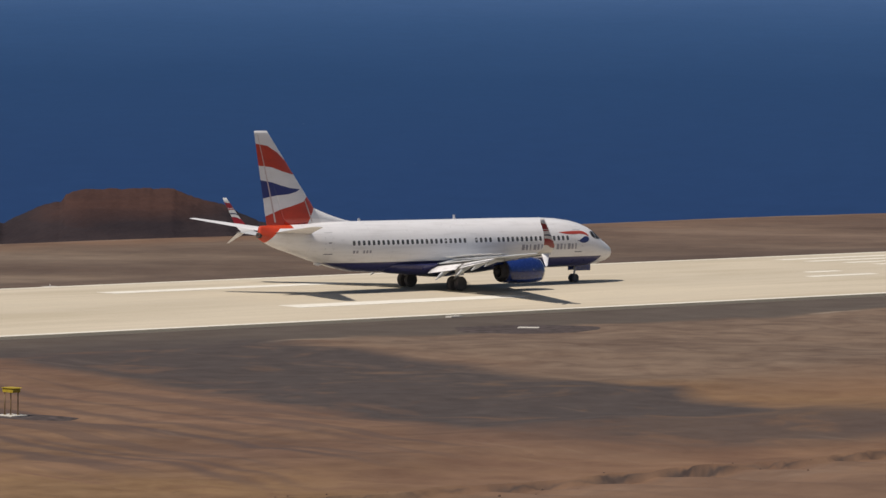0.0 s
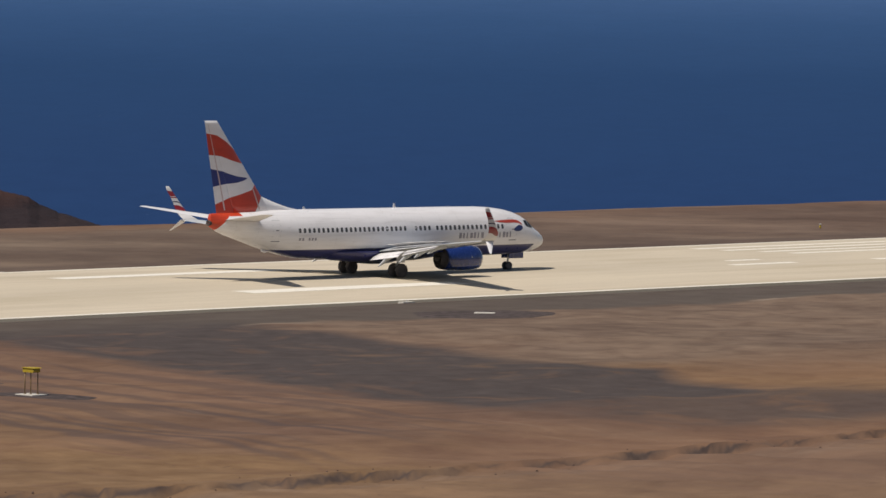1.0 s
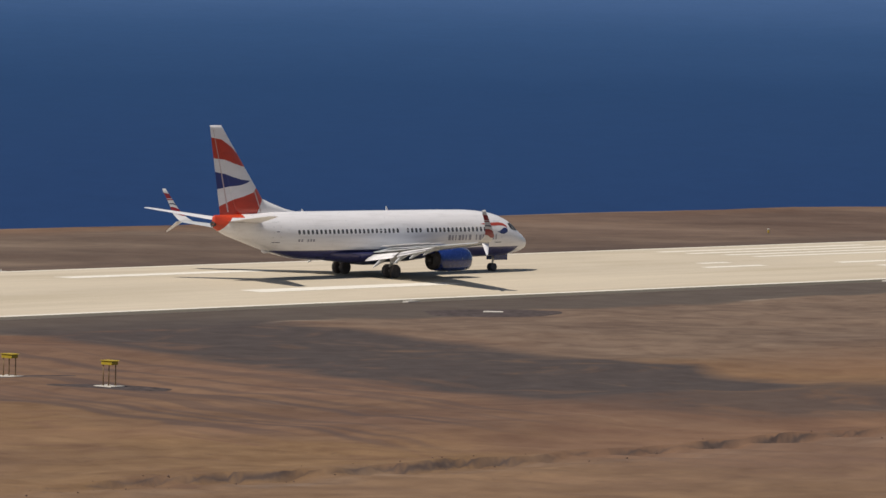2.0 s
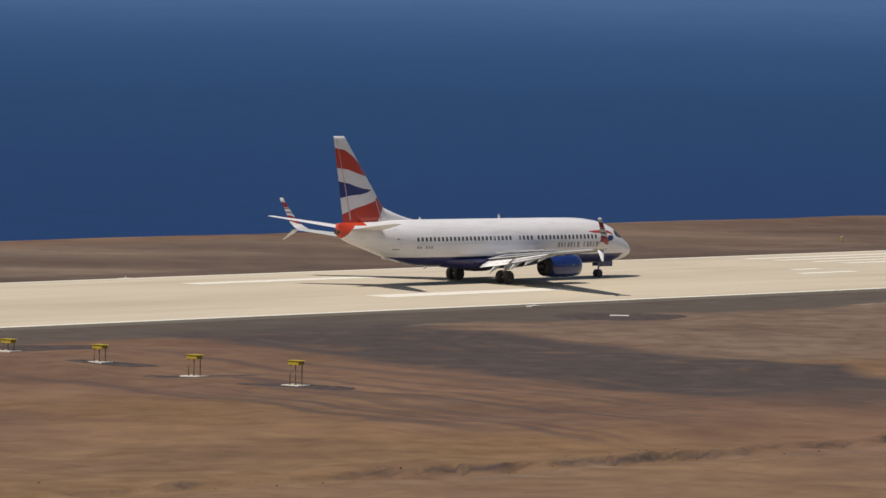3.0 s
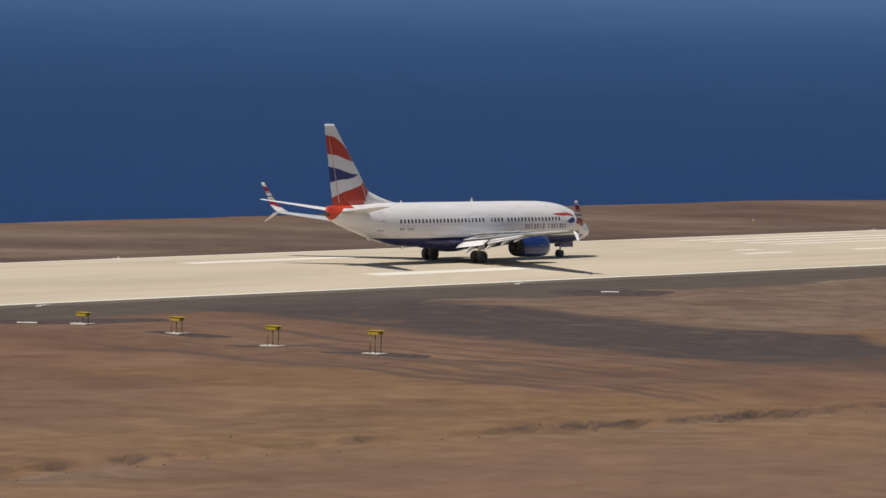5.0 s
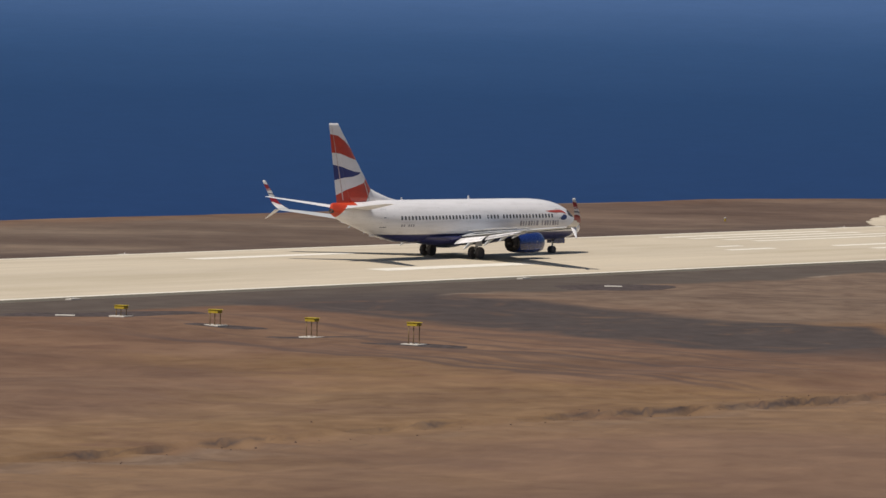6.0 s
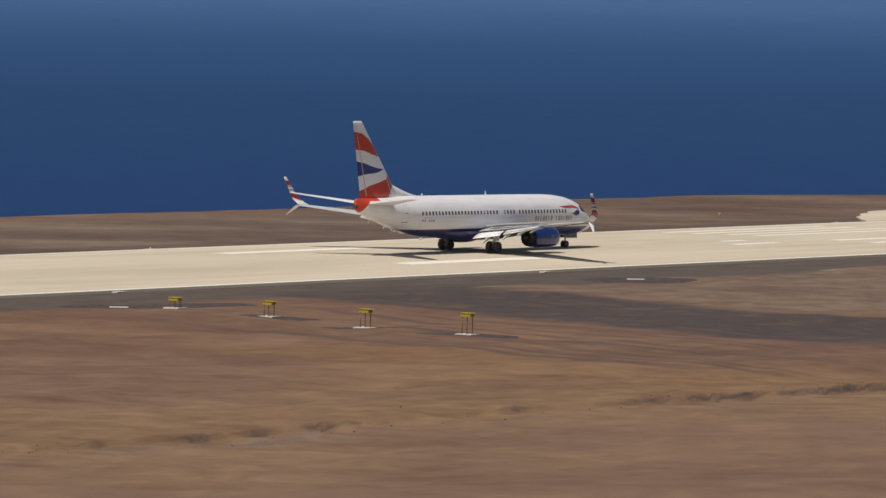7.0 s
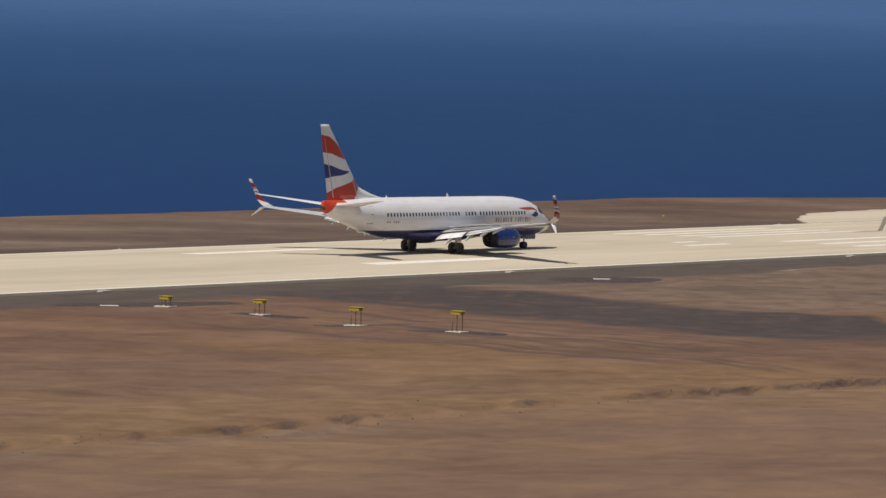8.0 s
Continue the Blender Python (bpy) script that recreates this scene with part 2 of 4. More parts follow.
def make_runway():
    m = Nodes("runway_concrete", 0.9, spec=0.2)
    x, y, z = m.xyz()
    fine = m.noise(6.0, 5)
    streak = m.noise(1.0, 6, 0.6, (0.012, 0.35, 1))
    c = m.ramp(streak, [(0.3, (0.442, 0.379, 0.286)), (0.7, (0.564, 0.490, 0.382))])
    c = m.mix(0.25, c, m.ramp(fine, [(0.3, (0.38, 0.33, 0.26)), (0.7, (0.60, 0.53, 0.43))]))
    # weathered bays and faint repairs
    bays = m.noise(0.07, 5, 0.6, (0.35, 1.0, 1.0), distort=0.8)
    c = m.mix(1.0, c, m.ramp(bays, [(0.32, (0.90, 0.89, 0.86)), (0.5, (1.0, 1.0, 1.0)), (0.68, (1.07, 1.07, 1.06))]), "MULTIPLY")
    rubber = m.math("MULTIPLY", m.band(y, -8.0, 3.0, 3.0), m.ramp(streak, [(0.35, 0.0), (0.75, 0.35)]))
    c = m.mix(rubber, c, (0.33, 0.29, 0.23))
    jx = m.math("LESS_THAN", m.math("FRACT", m.math("MULTIPLY", x, 0.2)), 0.006)
    jy = m.math("LESS_THAN", m.math("FRACT", m.math("MULTIPLY", y, 0.2)), 0.006)
    c = m.mix(m.math("MULTIPLY", m.math("MAXIMUM", jx, jy), 0.4), c, (0.25, 0.22, 0.18))
    m.color(c)
    m.bump(fine, 0.004, 0.4)
    return m.mat


def make_soil():
    m = Nodes("bare_soil", 0.95, spec=0.1)
    x, y, z = m.xyz()
    big = m.noise(0.020, 5, 0.55)
    mid = m.noise(0.085, 5, 0.56, distort=0.5)
    clod = m.noise(0.33, 4, 0.55, distort=0.6)
    fine = m.noise(1.1, 7, 0.68)
    wob = m.math("SUBTRACT", mid, 0.5)

    def near(v, amount):
        return m.math("MULTIPLY_ADD", wob, amount, v)

    def both(*vs):
        out = vs[0]
        for v in vs[1:]:
            out = m.math("MULTIPLY", out, v)
        return out

    # brown earth, ochre where it is thin, rusty and pale stains
    c = m.ramp(mid, [(0.26, (0.111, 0.062, 0.043)), (0.46, (0.147, 0.085, 0.056)), (0.60, (0.170, 0.101, 0.066)), (0.78, (0.202, 0.127, 0.083))])
    ochre = both(m.ramp(big, [(0.46, 0.0), (0.60, 0.75)]), m.band(y, -200.0, -52.0, 14.0))
    c = m.mix(ochre, c, m.ramp(clod, [(0.25, (0.170, 0.100, 0.047)), (0.75, (0.240, 0.150, 0.074))]))
    rust = m.noise(0.13, 5, 0.6, distort=0.8)
    c = m.mix(m.ramp(rust, [(0.56, 0.0), (0.70, 0.6)]), c, (0.120, 0.064, 0.046))
    # greyer gravelly earth beside the verge east of the track, lighter earth below the bank
    east = both(m.band(near(m.math("MULTIPLY_ADD", y, -0.25, x), 24.0), -44.0, 600.0, 8.0), m.band(near(y, 10.0), -86.0, -30.0, 8.0))
    grey = m.ramp(clod, [(0.28, (0.106, 0.076, 0.060)), (0.5, (0.143, 0.106, 0.083)), (0.72, (0.180, 0.137, 0.106))])
    c = m.mix(m.math("MULTIPLY", east, 0.88), c, grey)
    c = m.mix(m.math("MULTIPLY", m.band(near(y, 8.0), -230.0, -126.5, 2.0), 0.4), c, (0.176, 0.119, 0.087))
    warm = both(m.band(near(x, 30.0), -78.0, 300.0, 16.0), m.band(near(y, 12.0), -260.0, -84.0, 8.0))
    c = m.mix(m.math("MULTIPLY", warm, 0.5), c, m.ramp(mid, [(0.3, (0.150, 0.085, 0.047)), (0.7, (0.228, 0.138, 0.076))]))
    c = m.mix(both(m.band(near(x, 40.0), -500.0, -140.0, 14.0), m.band(y, -124.0, -60.0, 10.0), 0.25), c, grey)
    # the strip beyond the runway: grey layers, a redder rim at the cliff
    yv = near(y, 16.0)
    far = m.band(yv, 10.0, 70.0, 5.0)
    lay = m.streaks(-46, (0.55, 1.0, 1.0), 0.055, 6.0)
    c = m.mix(m.math("MULTIPLY", far, 0.85), c, m.ramp(lay, [(0.34, (0.080, 0.062, 0.053)), (0.50, (0.110, 0.087, 0.072)), (0.66, (0.182, 0.147, 0.117))]))
    c = m.mix(m.math("MULTIPLY", m.band(yv, 62.0, 90.0, 3.0), 0.2), c, (0.118, 0.080, 0.060))
    c = m.mix(both(m.band(near(y, 3.0), 74.6, 90.0, 0.6), m.ramp(m.noise(0.02, 2), [(0.44, 0.0), (0.54, 0.55)])), c, (0.235, 0.205, 0.180))
    c = m.mix(both(m.band(near(x, 40.0), 70.0, 500.0, 18.0), m.band(yv, 34.0, 90.0, 6.0), 0.6), c, m.ramp(lay, [(0.34, (0.086, 0.056, 0.045)), (0.66, (0.160, 0.108, 0.083))]))
    c = m.mix(both(m.band(near(y, 5.0), 19.0, 30.0, 1.5), 0.7), c, (0.070, 0.053, 0.048))
    # purplish scraped ground west of the track
    xe = near(m.math("MULTIPLY_ADD", y, -0.25, x), 9.0)
    ye = near(y, 7.0)
    scraped = both(m.band(xe, -98.0, -64.0, 5.0), m.band(ye, -112.0, -44.0, 5.0))
    c = m.mix(m.math("MULTIPLY", scraped, 0.5), c, m.ramp(clod, [(0.3, (0.104, 0.063, 0.049)), (0.7, (0.160, 0.101, 0.074))]))
    # clods and pebbles at a finer scale
    c = m.mix(0.11, c, m.ramp(clod, [(0.32, (0.076, 0.046, 0.036)), (0.68, (0.232, 0.150, 0.100))]))
    c = m.mix(0.09, c, m.ramp(fine, [(0.28, (0.080, 0.050, 0.040)), (0.72, (0.240, 0.165, 0.112))]))
    # broad patches, lighter and darker, drawn out across the camera's view
    c = m.mix(1.0, c, m.ramp(m.streaks(-46, (0.75, 1.0, 1.0), 0.05, 4.0), [(0.34, (0.87, 0.86, 0.87)), (0.50, (1.0, 1.0, 1.0)), (0.66, (1.13, 1.12, 1.09))]), "MULTIPLY")
    # smaller swept patches, stone litter showing through in places
    swept = m.noise(0.17, 6, 0.62, (0.8, 1.0, 1.0), distort=1.4)
    c = m.mix(1.0, c, m.ramp(swept, [(0.30, (0.86, 0.84, 0.84)), (0.50, (1.0, 0.995, 0.99)), (0.72, (1.14, 1.13, 1.11))]), "MULTIPLY")
    litter = m.ramp(m.noise(0.9, 5, 0.7, distort=0.6), [(0.60, 0.0), (0.70, 0.45)])
    c = m.mix(both(litter, m.ramp(big, [(0.40, 0.15), (0.60, 1.0)])), c, (0.078, 0.055, 0.047))
    # dark gravel: the verge, a wide track that leaves it, and the patch that the track runs into
    dark = m.ramp(m.noise(0.5, 6, 0.65), [(0.3, (0.050, 0.041, 0.040)), (0.7, (0.076, 0.063, 0.060))])
    verge = m.band(ye, -38.6, -18.0, 1.2)
    c = m.mix(m.math("MULTIPLY", verge, 0.92), c, m.ramp(m.noise(0.3, 5), [(0.3, (0.070, 0.057, 0.050)), (0.7, (0.100, 0.084, 0.073))]))
    lip = both(m.band(ye, -39.4, -38.4, 0.4), m.ramp(m.noise(0.05, 2), [(0.52, 0.0), (0.60, 0.55)]))
    c = m.mix(lip, c, (0.300, 0.240, 0.190))
    cross = both(m.band(xe, -67.0, -40.5, 1.6), m.band(ye, -106.0, -34.0, 5.0))
    yard = both(m.band(ye, -119.0, -99.0, 3.0), m.band(near(x, 16.0), -92.0, -62.0, 5.0), 0.75)
    worn = m.ramp(m.noise(0.16, 6, 0.6, distort=1.0), [(0.52, 0.97), (0.68, 0.45)])
    c = m.mix(both(m.math("MAXIMUM", cross, yard), worn), c, dark)
    # wheel ruts beside the track
    xr = near(m.math("MULTIPLY_ADD", y, -0.20, x), 5.0)
    for at, half, y0, y1, much in ((-101.0, 0.9, -110.0, -58.0, 0.6), (-97.5, 0.5, -117.0, -80.0, 0.7), (-95.6, 0.4, -118.0, -88.0, 0.6), (-89.0, 1.1, -92.0, -70.0, 0.55),
                                   (-87.3, 0.5, -113.0, -84.0, 0.8), (-84.0, 0.7, -100.0, -62.0, 0.5), (-80.0, 0.5, -104.0, -56.0, 0.5)):
        c = m.mix(both(m.band(xr, at - half, at + half, 0.35), m.band(y, y0, y1, 5.0), much), c, (0.080, 0.057, 0.052))
    ln = m.ramp(m.streaks(78, (0.06, 1.0, 1.0), 0.42), [(0.52, 0.0), (0.62, 0.55)])
    c = m.mix(both(ln, scraped), c, (0.086, 0.060, 0.053))
    pale = both(m.ramp(m.streaks(76, (0.10, 1.0, 1.0), 0.55), [(0.64, 0.0), (0.76, 0.28)]), m.band(ye, -122.0, -40.0, 6.0))
    c = m.mix(pale, c, (0.245, 0.180, 0.138))
    # fresh earth and pale wash under the bank
    run = m.ramp(m.noise(0.09, 4), [(0.45, 0.0), (0.62, 0.5)])
    c = m.mix(both(m.band(near(y, 3.0), -130.5, -126.2, 0.8), run), c, m.ramp(clod, [(0.4, (0.120, 0.088, 0.072)), (0.6, (0.205, 0.152, 0.118))]))
    # shade painted on the steep face of the bank: darker soil colour by slope
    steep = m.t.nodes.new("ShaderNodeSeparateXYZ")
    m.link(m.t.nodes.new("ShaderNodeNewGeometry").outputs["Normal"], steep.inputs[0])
    bank_shade = both(m.band(steep.outputs[2], -1.0, 0.86, 0.08), m.band(y, -134.0, -118.0, 1.0))
    c = m.mix(bank_shade, c, m.ramp(clod, [(0.35, (0.066, 0.048, 0.043)), (0.65, (0.125, 0.090, 0.074))]))
    m.color(c)
    m.bump(m.math("ADD", fine, m.noise(4.0, 4)), 0.06, 0.3)
    return m.mat


def make_sea():
    m = Nodes("sea_water", 0.7, spec=0.03)
    x, y, z = m.xyz()
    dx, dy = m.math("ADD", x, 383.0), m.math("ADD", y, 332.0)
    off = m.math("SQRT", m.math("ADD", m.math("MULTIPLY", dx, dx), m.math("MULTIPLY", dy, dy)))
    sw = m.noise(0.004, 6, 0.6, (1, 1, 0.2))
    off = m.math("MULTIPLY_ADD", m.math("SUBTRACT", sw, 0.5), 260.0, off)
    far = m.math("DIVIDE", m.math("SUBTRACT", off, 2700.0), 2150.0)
    # deep water colour, paled with distance: horizon haze put into the base colour
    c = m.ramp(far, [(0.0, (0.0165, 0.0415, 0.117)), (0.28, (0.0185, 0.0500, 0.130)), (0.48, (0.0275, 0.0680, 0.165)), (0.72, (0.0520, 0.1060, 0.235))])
    rip = m.noise(0.06, 7, 0.7)
    c = m.mix(1.0, c, m.ramp(rip, [(0.3, 0.90), (0.7, 1.0)]), "MULTIPLY")
    cap = m.noise(0.11, 3, 0.5)
    c = m.mix(m.ramp(cap, [(0.775, 0.0), (0.80, 0.2)]), c, (0.30, 0.36, 0.44))
    m.color(c)
    m.bump(rip, 0.5, 0.3)
    return m.mat


def make_rock():
    m = Nodes("red_rock", 0.95, spec=0.1)
    x, y, z = m.xyz()
    lay = m.noise(0.02, 6, 0.65, (0.7, 0.7, 5.0), distort=0.6)
    c = m.ramp(lay, [(0.3, (0.020, 0.015, 0.018)), (0.6, (0.033, 0.024, 0.026)), (0.8, (0.046, 0.032, 0.031))])
    upper = m.band(m.math("MULTIPLY_ADD", m.math("SUBTRACT", m.noise(0.014, 5, 0.6, (0.6, 0.6, 2.0)), 0.5), 20.0, z), -83.5, -60.0, 3.0)
    c = m.mix(m.math("MULTIPLY", upper, 0.85), c, m.ramp(lay, [(0.3, (0.044, 0.023, 0.020)), (0.7, (0.082, 0.041, 0.031))]))
    m.color(c)
    m.bump(m.noise(0.08, 6), 3.0, 0.8)
    return m.mat


M_RUNWAY = make_runway()
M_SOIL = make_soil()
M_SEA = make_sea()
M_ROCK = make_rock()


# ---- mesh helpers ----
def finish(name, bm, mat, parent=None, label="", smooth=True):
    bmesh.ops.recalc_face_normals(bm, faces=bm.faces)
    me = bpy.data.meshes.new(name)
    bm.to_mesh(me)
    bm.free()
    me.materials.append(mat)
    for p in me.polygons:
        p.use_smooth = smooth
    ob = new(name, me)
    ob.parent = parent
    if label:
        tagged(ob, label)
    return ob


def part(name, bm, mat, parent, label="", smooth=True):
    return finish(name, bm, mat, parent, label, smooth)


def loft(rings, caps=True, closed=True):
    """A skin through rings of equally many points."""
    bm = bmesh.new()
    vs = [[bm.verts.new(p) for p in r] for r in rings]
    n = len(rings[0])
    for a, b in zip(vs, vs[1:]):
        for i in range(n if closed else n - 1):
            j = (i + 1) % n
            bm.faces.new((a[i], a[j], b[j], b[i]))
    if caps:
        bm.faces.new(vs[0])
        bm.faces.new(vs[-1])
    return bm


def box(bm, lo, hi, bevel=0.0):
    m = Matrix.Translation([(a + b) / 2 for a, b in zip(lo, hi)]) @ Matrix.Diagonal([*(b - a for a, b in zip(lo, hi)), 1])
    r = bmesh.ops.create_cube(bm, size=1.0, matrix=m)
    if bevel:
        es = list({e for v in r["verts"] for e in v.link_edges})
        bmesh.ops.bevel(bm, geom=es, offset=bevel, segments=2, affect="EDGES", profile=0.6)
    return bm


def rod(bm, a, b, r0, r1=None, seg=12):
    a, b = Vector(a), Vector(b)
    d = b - a
    m = Matrix.Translation((a + b) / 2) @ d.to_track_quat("Z", "Y").to_matrix().to_4x4()
    bmesh.ops.create_cone(bm, cap_ends=True, segments=seg, radius1=r0, radius2=r0 if r1 is None else r1, depth=d.length, matrix=m)
    return bm


def lathe(profile, axis_pt, seg=36, axis="x"):
    """A body turned about a line through axis_pt; profile: (along, radius)."""
    rings = []
    ax, ay, az = axis_pt
    for s, r in profile:
        ring = []
        for k in range(seg):
            a = 2 * math.pi * k / seg
            if axis == "x":
                ring.append((ax + s, ay + r * math.cos(a), az + r * math.sin(a)))
            else:
                ring.append((ax + r * math.cos(a), ay + s, az + r * math.sin(a)))
        rings.append(ring)
    return loft(rings)


def empty(name, label, category, group="", at=(0, 0, 0)):
    e = new(name)
    e.location = at
    return tagged(e, label, category, group)


# ---- ground, runway, sea ----
def axis_steps(marks):
    """Grid lines: (from, to, step) stretches joined."""
    out = []
    for a, b, s in marks:
        n = max(1, round((b - a) / s))
        out += [a + (b - a) * i / n for i in range(n)]
    out.append(marks[-1][1])
    return out


def edge_y(x):
    fall = 0.0 if x < 150 else min(60.0, (x - 150) * 0.35)
    return 76.0 + 1.2 * noise.noise((x * 0.03, 3.1, 0)) + 0.5 * noise.noise((x * 0.15, 7.7, 0)) - fall


def ground_height(x, y):
    # level far from the runway, with a shallow fall towards its edges
    if y < -22.0:
        h = -0.30 * max(0.0, (y + 45.0) / 23.0)
    else:
        h = -0.50 if y < 23.0 else -0.30 + 0.23 * min(1.0, max(0.0, (y - 28.0) / 40.0))
    if not -28.0 < y < 23.5:
        w = min(1.0, (y - 23.5) / 8.0 if y > 0 else (-28.0 - y) / 10.0)
        amp = 0.06 if y > 0 else 0.35
        h += w * (amp * noise.noise((x * 0.04, y * 0.07, 1.0)) + 0.5 * amp * noise.noise((x * 0.17, y * 0.2, 4.0)))
    # a washed-out bank runs along the runway and drops away from it
    if -190.0 < y < -118.0:
        g = y + 125.0 + 1.0 * noise.noise((x * 0.05, 0.3, 9.0)) + 0.9 * noise.noise((x * 0.22, 1.3, 9.0)) + 0.35 * noise.noise((x * 0.7, 4.3, 9.0))
        k = max(0.22, 0.60 + 0.45 * noise.noise((x * 0.07, 5.5, 2.0)) + 0.35 * noise.noise((x * 0.26, 2.5, 2.0)) + 0.35 * noise.noise((x * 0.8, 8.5, 2.0))) * bank_strength(x)
        if g < 0.0:
            h -= 0.95 * k * min(1.0, -g / 0.3) * math.exp(min(0.0, g + 0.3) / 11.0)
        else:
            h += 0.16 * k * math.exp(-g / 1.2)
    return h


def bank_strength(x):
    """The bank is cut in two stretches fitted to the camera's view, weak elsewhere."""
    cut = max(math.exp(-((x + 115.0) / 36.0) ** 4), 0.4 * math.exp(-((x + 183.0) / 9.0) ** 4))
    return 0.42 + 0.50 * cut


def build_ground():
    xs = axis_steps([(-2600, -700, 190), (-700, -320, 20), (-320, -230, 4), (-230, -70, 0.55), (-70, 240, 1.5), (240, 400, 8), (400, 2600, 200)])
    ys = axis_steps([(-2600, -500, 200), (-500, -260, 12), (-260, -150, 2.5), (-150, -134, 1.4), (-134, -129, 0.6), (-129, -121, 0.3), (-121, -117, 0.7), (-117, -30, 1.4), (-30, -22, 2.0), (-22, 23.5, 7.5), (23.5, 74, 1.4)])
    verts, faces = [], []
    for x in xs:
        e = edge_y(x)
        for y in ys:
            yy = y if y < 23.5 else 23.5 + (y - 23.5) * (e - 23.5) / 50.5
            verts.append((x, yy, ground_height(x, yy)))
        n1 = noise.noise((x * 0.02, 0, 5.0))
        for dy, z in ((1.2, -0.5), (4, -3.0), (14 + 3 * n1, -14), (34 + 6 * n1, -45), (60, -80), (95, -125)):
            verts.append((x, e + dy, z))
    n = len(ys) + 6
    for i in range(len(xs) - 1):
        for j in range(n - 1):
            a = i * n + j
            faces.append((a, a + n, a + n + 1, a + 1))
    me = bpy.data.meshes.new("ground")
    me.from_pydata(verts, [], faces)
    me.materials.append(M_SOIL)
    for p in me.polygons:
        p.use_smooth = True
    ob = new("ground", me)
    return tagged(ob, "bare reddish brown soil plateau with gravel tracks", "ground", kind="structure")


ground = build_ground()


CROWN, FALL = 0.9, 0.014
NEAR_EDGE, FAR_EDGE = -22.1, 23.2
TOP = 0.06


def runway_z(y):
    """The runway falls gently to both sides of its crown."""
    return TOP + 0.035 - FALL * abs(y - CROWN)


def build_runway():
    xs = axis_steps([(-1500, -200, 100), (-200, 300, 5), (300, 900, 100)])
    bm = bmesh.new()
    rows = []
    for x in xs:
        w = 0.12 * noise.noise((x * 0.3, 0, 0))
        lo, hi = NEAR_EDGE + w, FAR_EDGE - w
        line = [(lo - 0.1, runway_z(lo) - 0.5)] + [(y, runway_z(y)) for y in (lo, -12, -5, CROWN, 7, 14, hi)] + [(hi + 0.1, runway_z(hi) - 0.5)]
        rows.append([bm.verts.new((x, y, z)) for y, z in line])
    for a, b in zip(rows, rows[1:]):
        for i in range(len(a) - 1):
            bm.faces.new((a[i], b[i], b[i + 1], a[i + 1]))
    ob = finish("runway", bm, M_RUNWAY, smooth=False)
    return tagged(ob, "pale concrete runway with white painted markings", "runway", kind="structure")


runway = build_runway()


def build_sea():
    cx, cy = -383.0, -332.0
    rad = [250, 700, 1300, 1900, 2400, 2700] + [2712, 2730, 2755] + [2700 + 100 * i for i in range(1, 23)]
    verts, faces = [], []
    seg = 240
    for d in rad:
        if d <= 2700:
            z = -110.0
        else:
            k = (d - 2700) / 2150.0
            z = -110.0 + 150.0 * k ** 0.62
        for s in range(seg):
            a = 2 * math.pi * s / seg
            verts.append((cx + d * math.cos(a), cy + d * math.sin(a), z))
    for i in range(len(rad) - 1):
        for s in range(seg):
            t = (s + 1) % seg
            faces.append((i * seg + s, i * seg + t, (i + 1) * seg + t, (i + 1) * seg + s))
    me = bpy.data.meshes.new("water")
    me.from_pydata(verts, [], faces)
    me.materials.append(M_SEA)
    for p in me.polygons:
        p.use_smooth = True
    return tagged(new("water", me), "deep blue open sea with faint ripples", "sea", kind="structure")


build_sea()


def build_hill():
    # heading from the first standpoint, crest elevation in degrees
    crest = [(53.5, -2.62), (52.6, -2.50), (51.9, -2.53), (51.39, -2.58), (51.22, -2.655), (51.10, -2.575), (50.83, -2.45), (50.66, -2.42), (50.62, -2.345),
             (50.46, -2.296), (49.81, -2.282), (49.57, -2.280), (49.50, -2.315), (49.30, -2.385), (49.02, -2.45), (48.90, -2.53), (48.70, -2.61), (48.27, -2.75), (48.10, -2.85)]
    ex, ey, ez = -312.0, -332.0, 25.8
    d0 = 2550.0
    verts, faces = [], []
    cols, rows = 220, 34
    for i in range(cols):
        h = 53.5 - (53.5 - 48.10) * i / (cols - 1)
        for (ha, ea), (hb, eb) in zip(crest, crest[1:]):
            if ha >= h >= hb:
                el = ea + (eb - ea) * (ha - h) / (ha - hb)
        top = ez + d0 * math.tan(radians(el))
        rough = 0.6 * noise.noise((h * 9, 0, 0)) + 0.5 * noise.noise((h * 30, 1, 0))
        for j in range(rows):
            v = j / (rows - 1)
            if v < 0.6:
                k = v / 0.6
                z = -118 + (top + 118) * (0.5 * k + 0.5 * k ** 2.2) + rough * k ** 12
                d = d0 - 260 * (1 - k)
            else:
                k = (v - 0.6) / 0.4
                z = top + rough * (1 - k) - (top + 118) * k * k
                d = d0 + 240 * k
            r = (noise.noise((h * 3, v * 9, 2.0)) + 0.7 * noise.noise((h * 7 + v * 5, v * 21, 6.0))) * 5 * math.sin(math.pi * v) * (0.3 if abs(v - 0.6) < 0.06 else 1)
            a = radians(h)
            verts.append((ex + (d + r) * math.cos(a), ey + (d + r) * math.sin(a), z + 0.25 * r * (v < 0.5)))
    for i in range(cols - 1):
        for j in range(rows - 1):
            a = i * rows + j
            faces.append((a, a + 1, a + rows + 1, a + rows))
    me = bpy.data.meshes.new("headland")
    me.from_pydata(verts, [], faces)
    me.materials.append(M_ROCK)
    for p in me.polygons:
        p.use_smooth = True
    return tagged(new("headland", me), "dark reddish rocky headland above the sea", "hill", kind="structure")


build_hill()


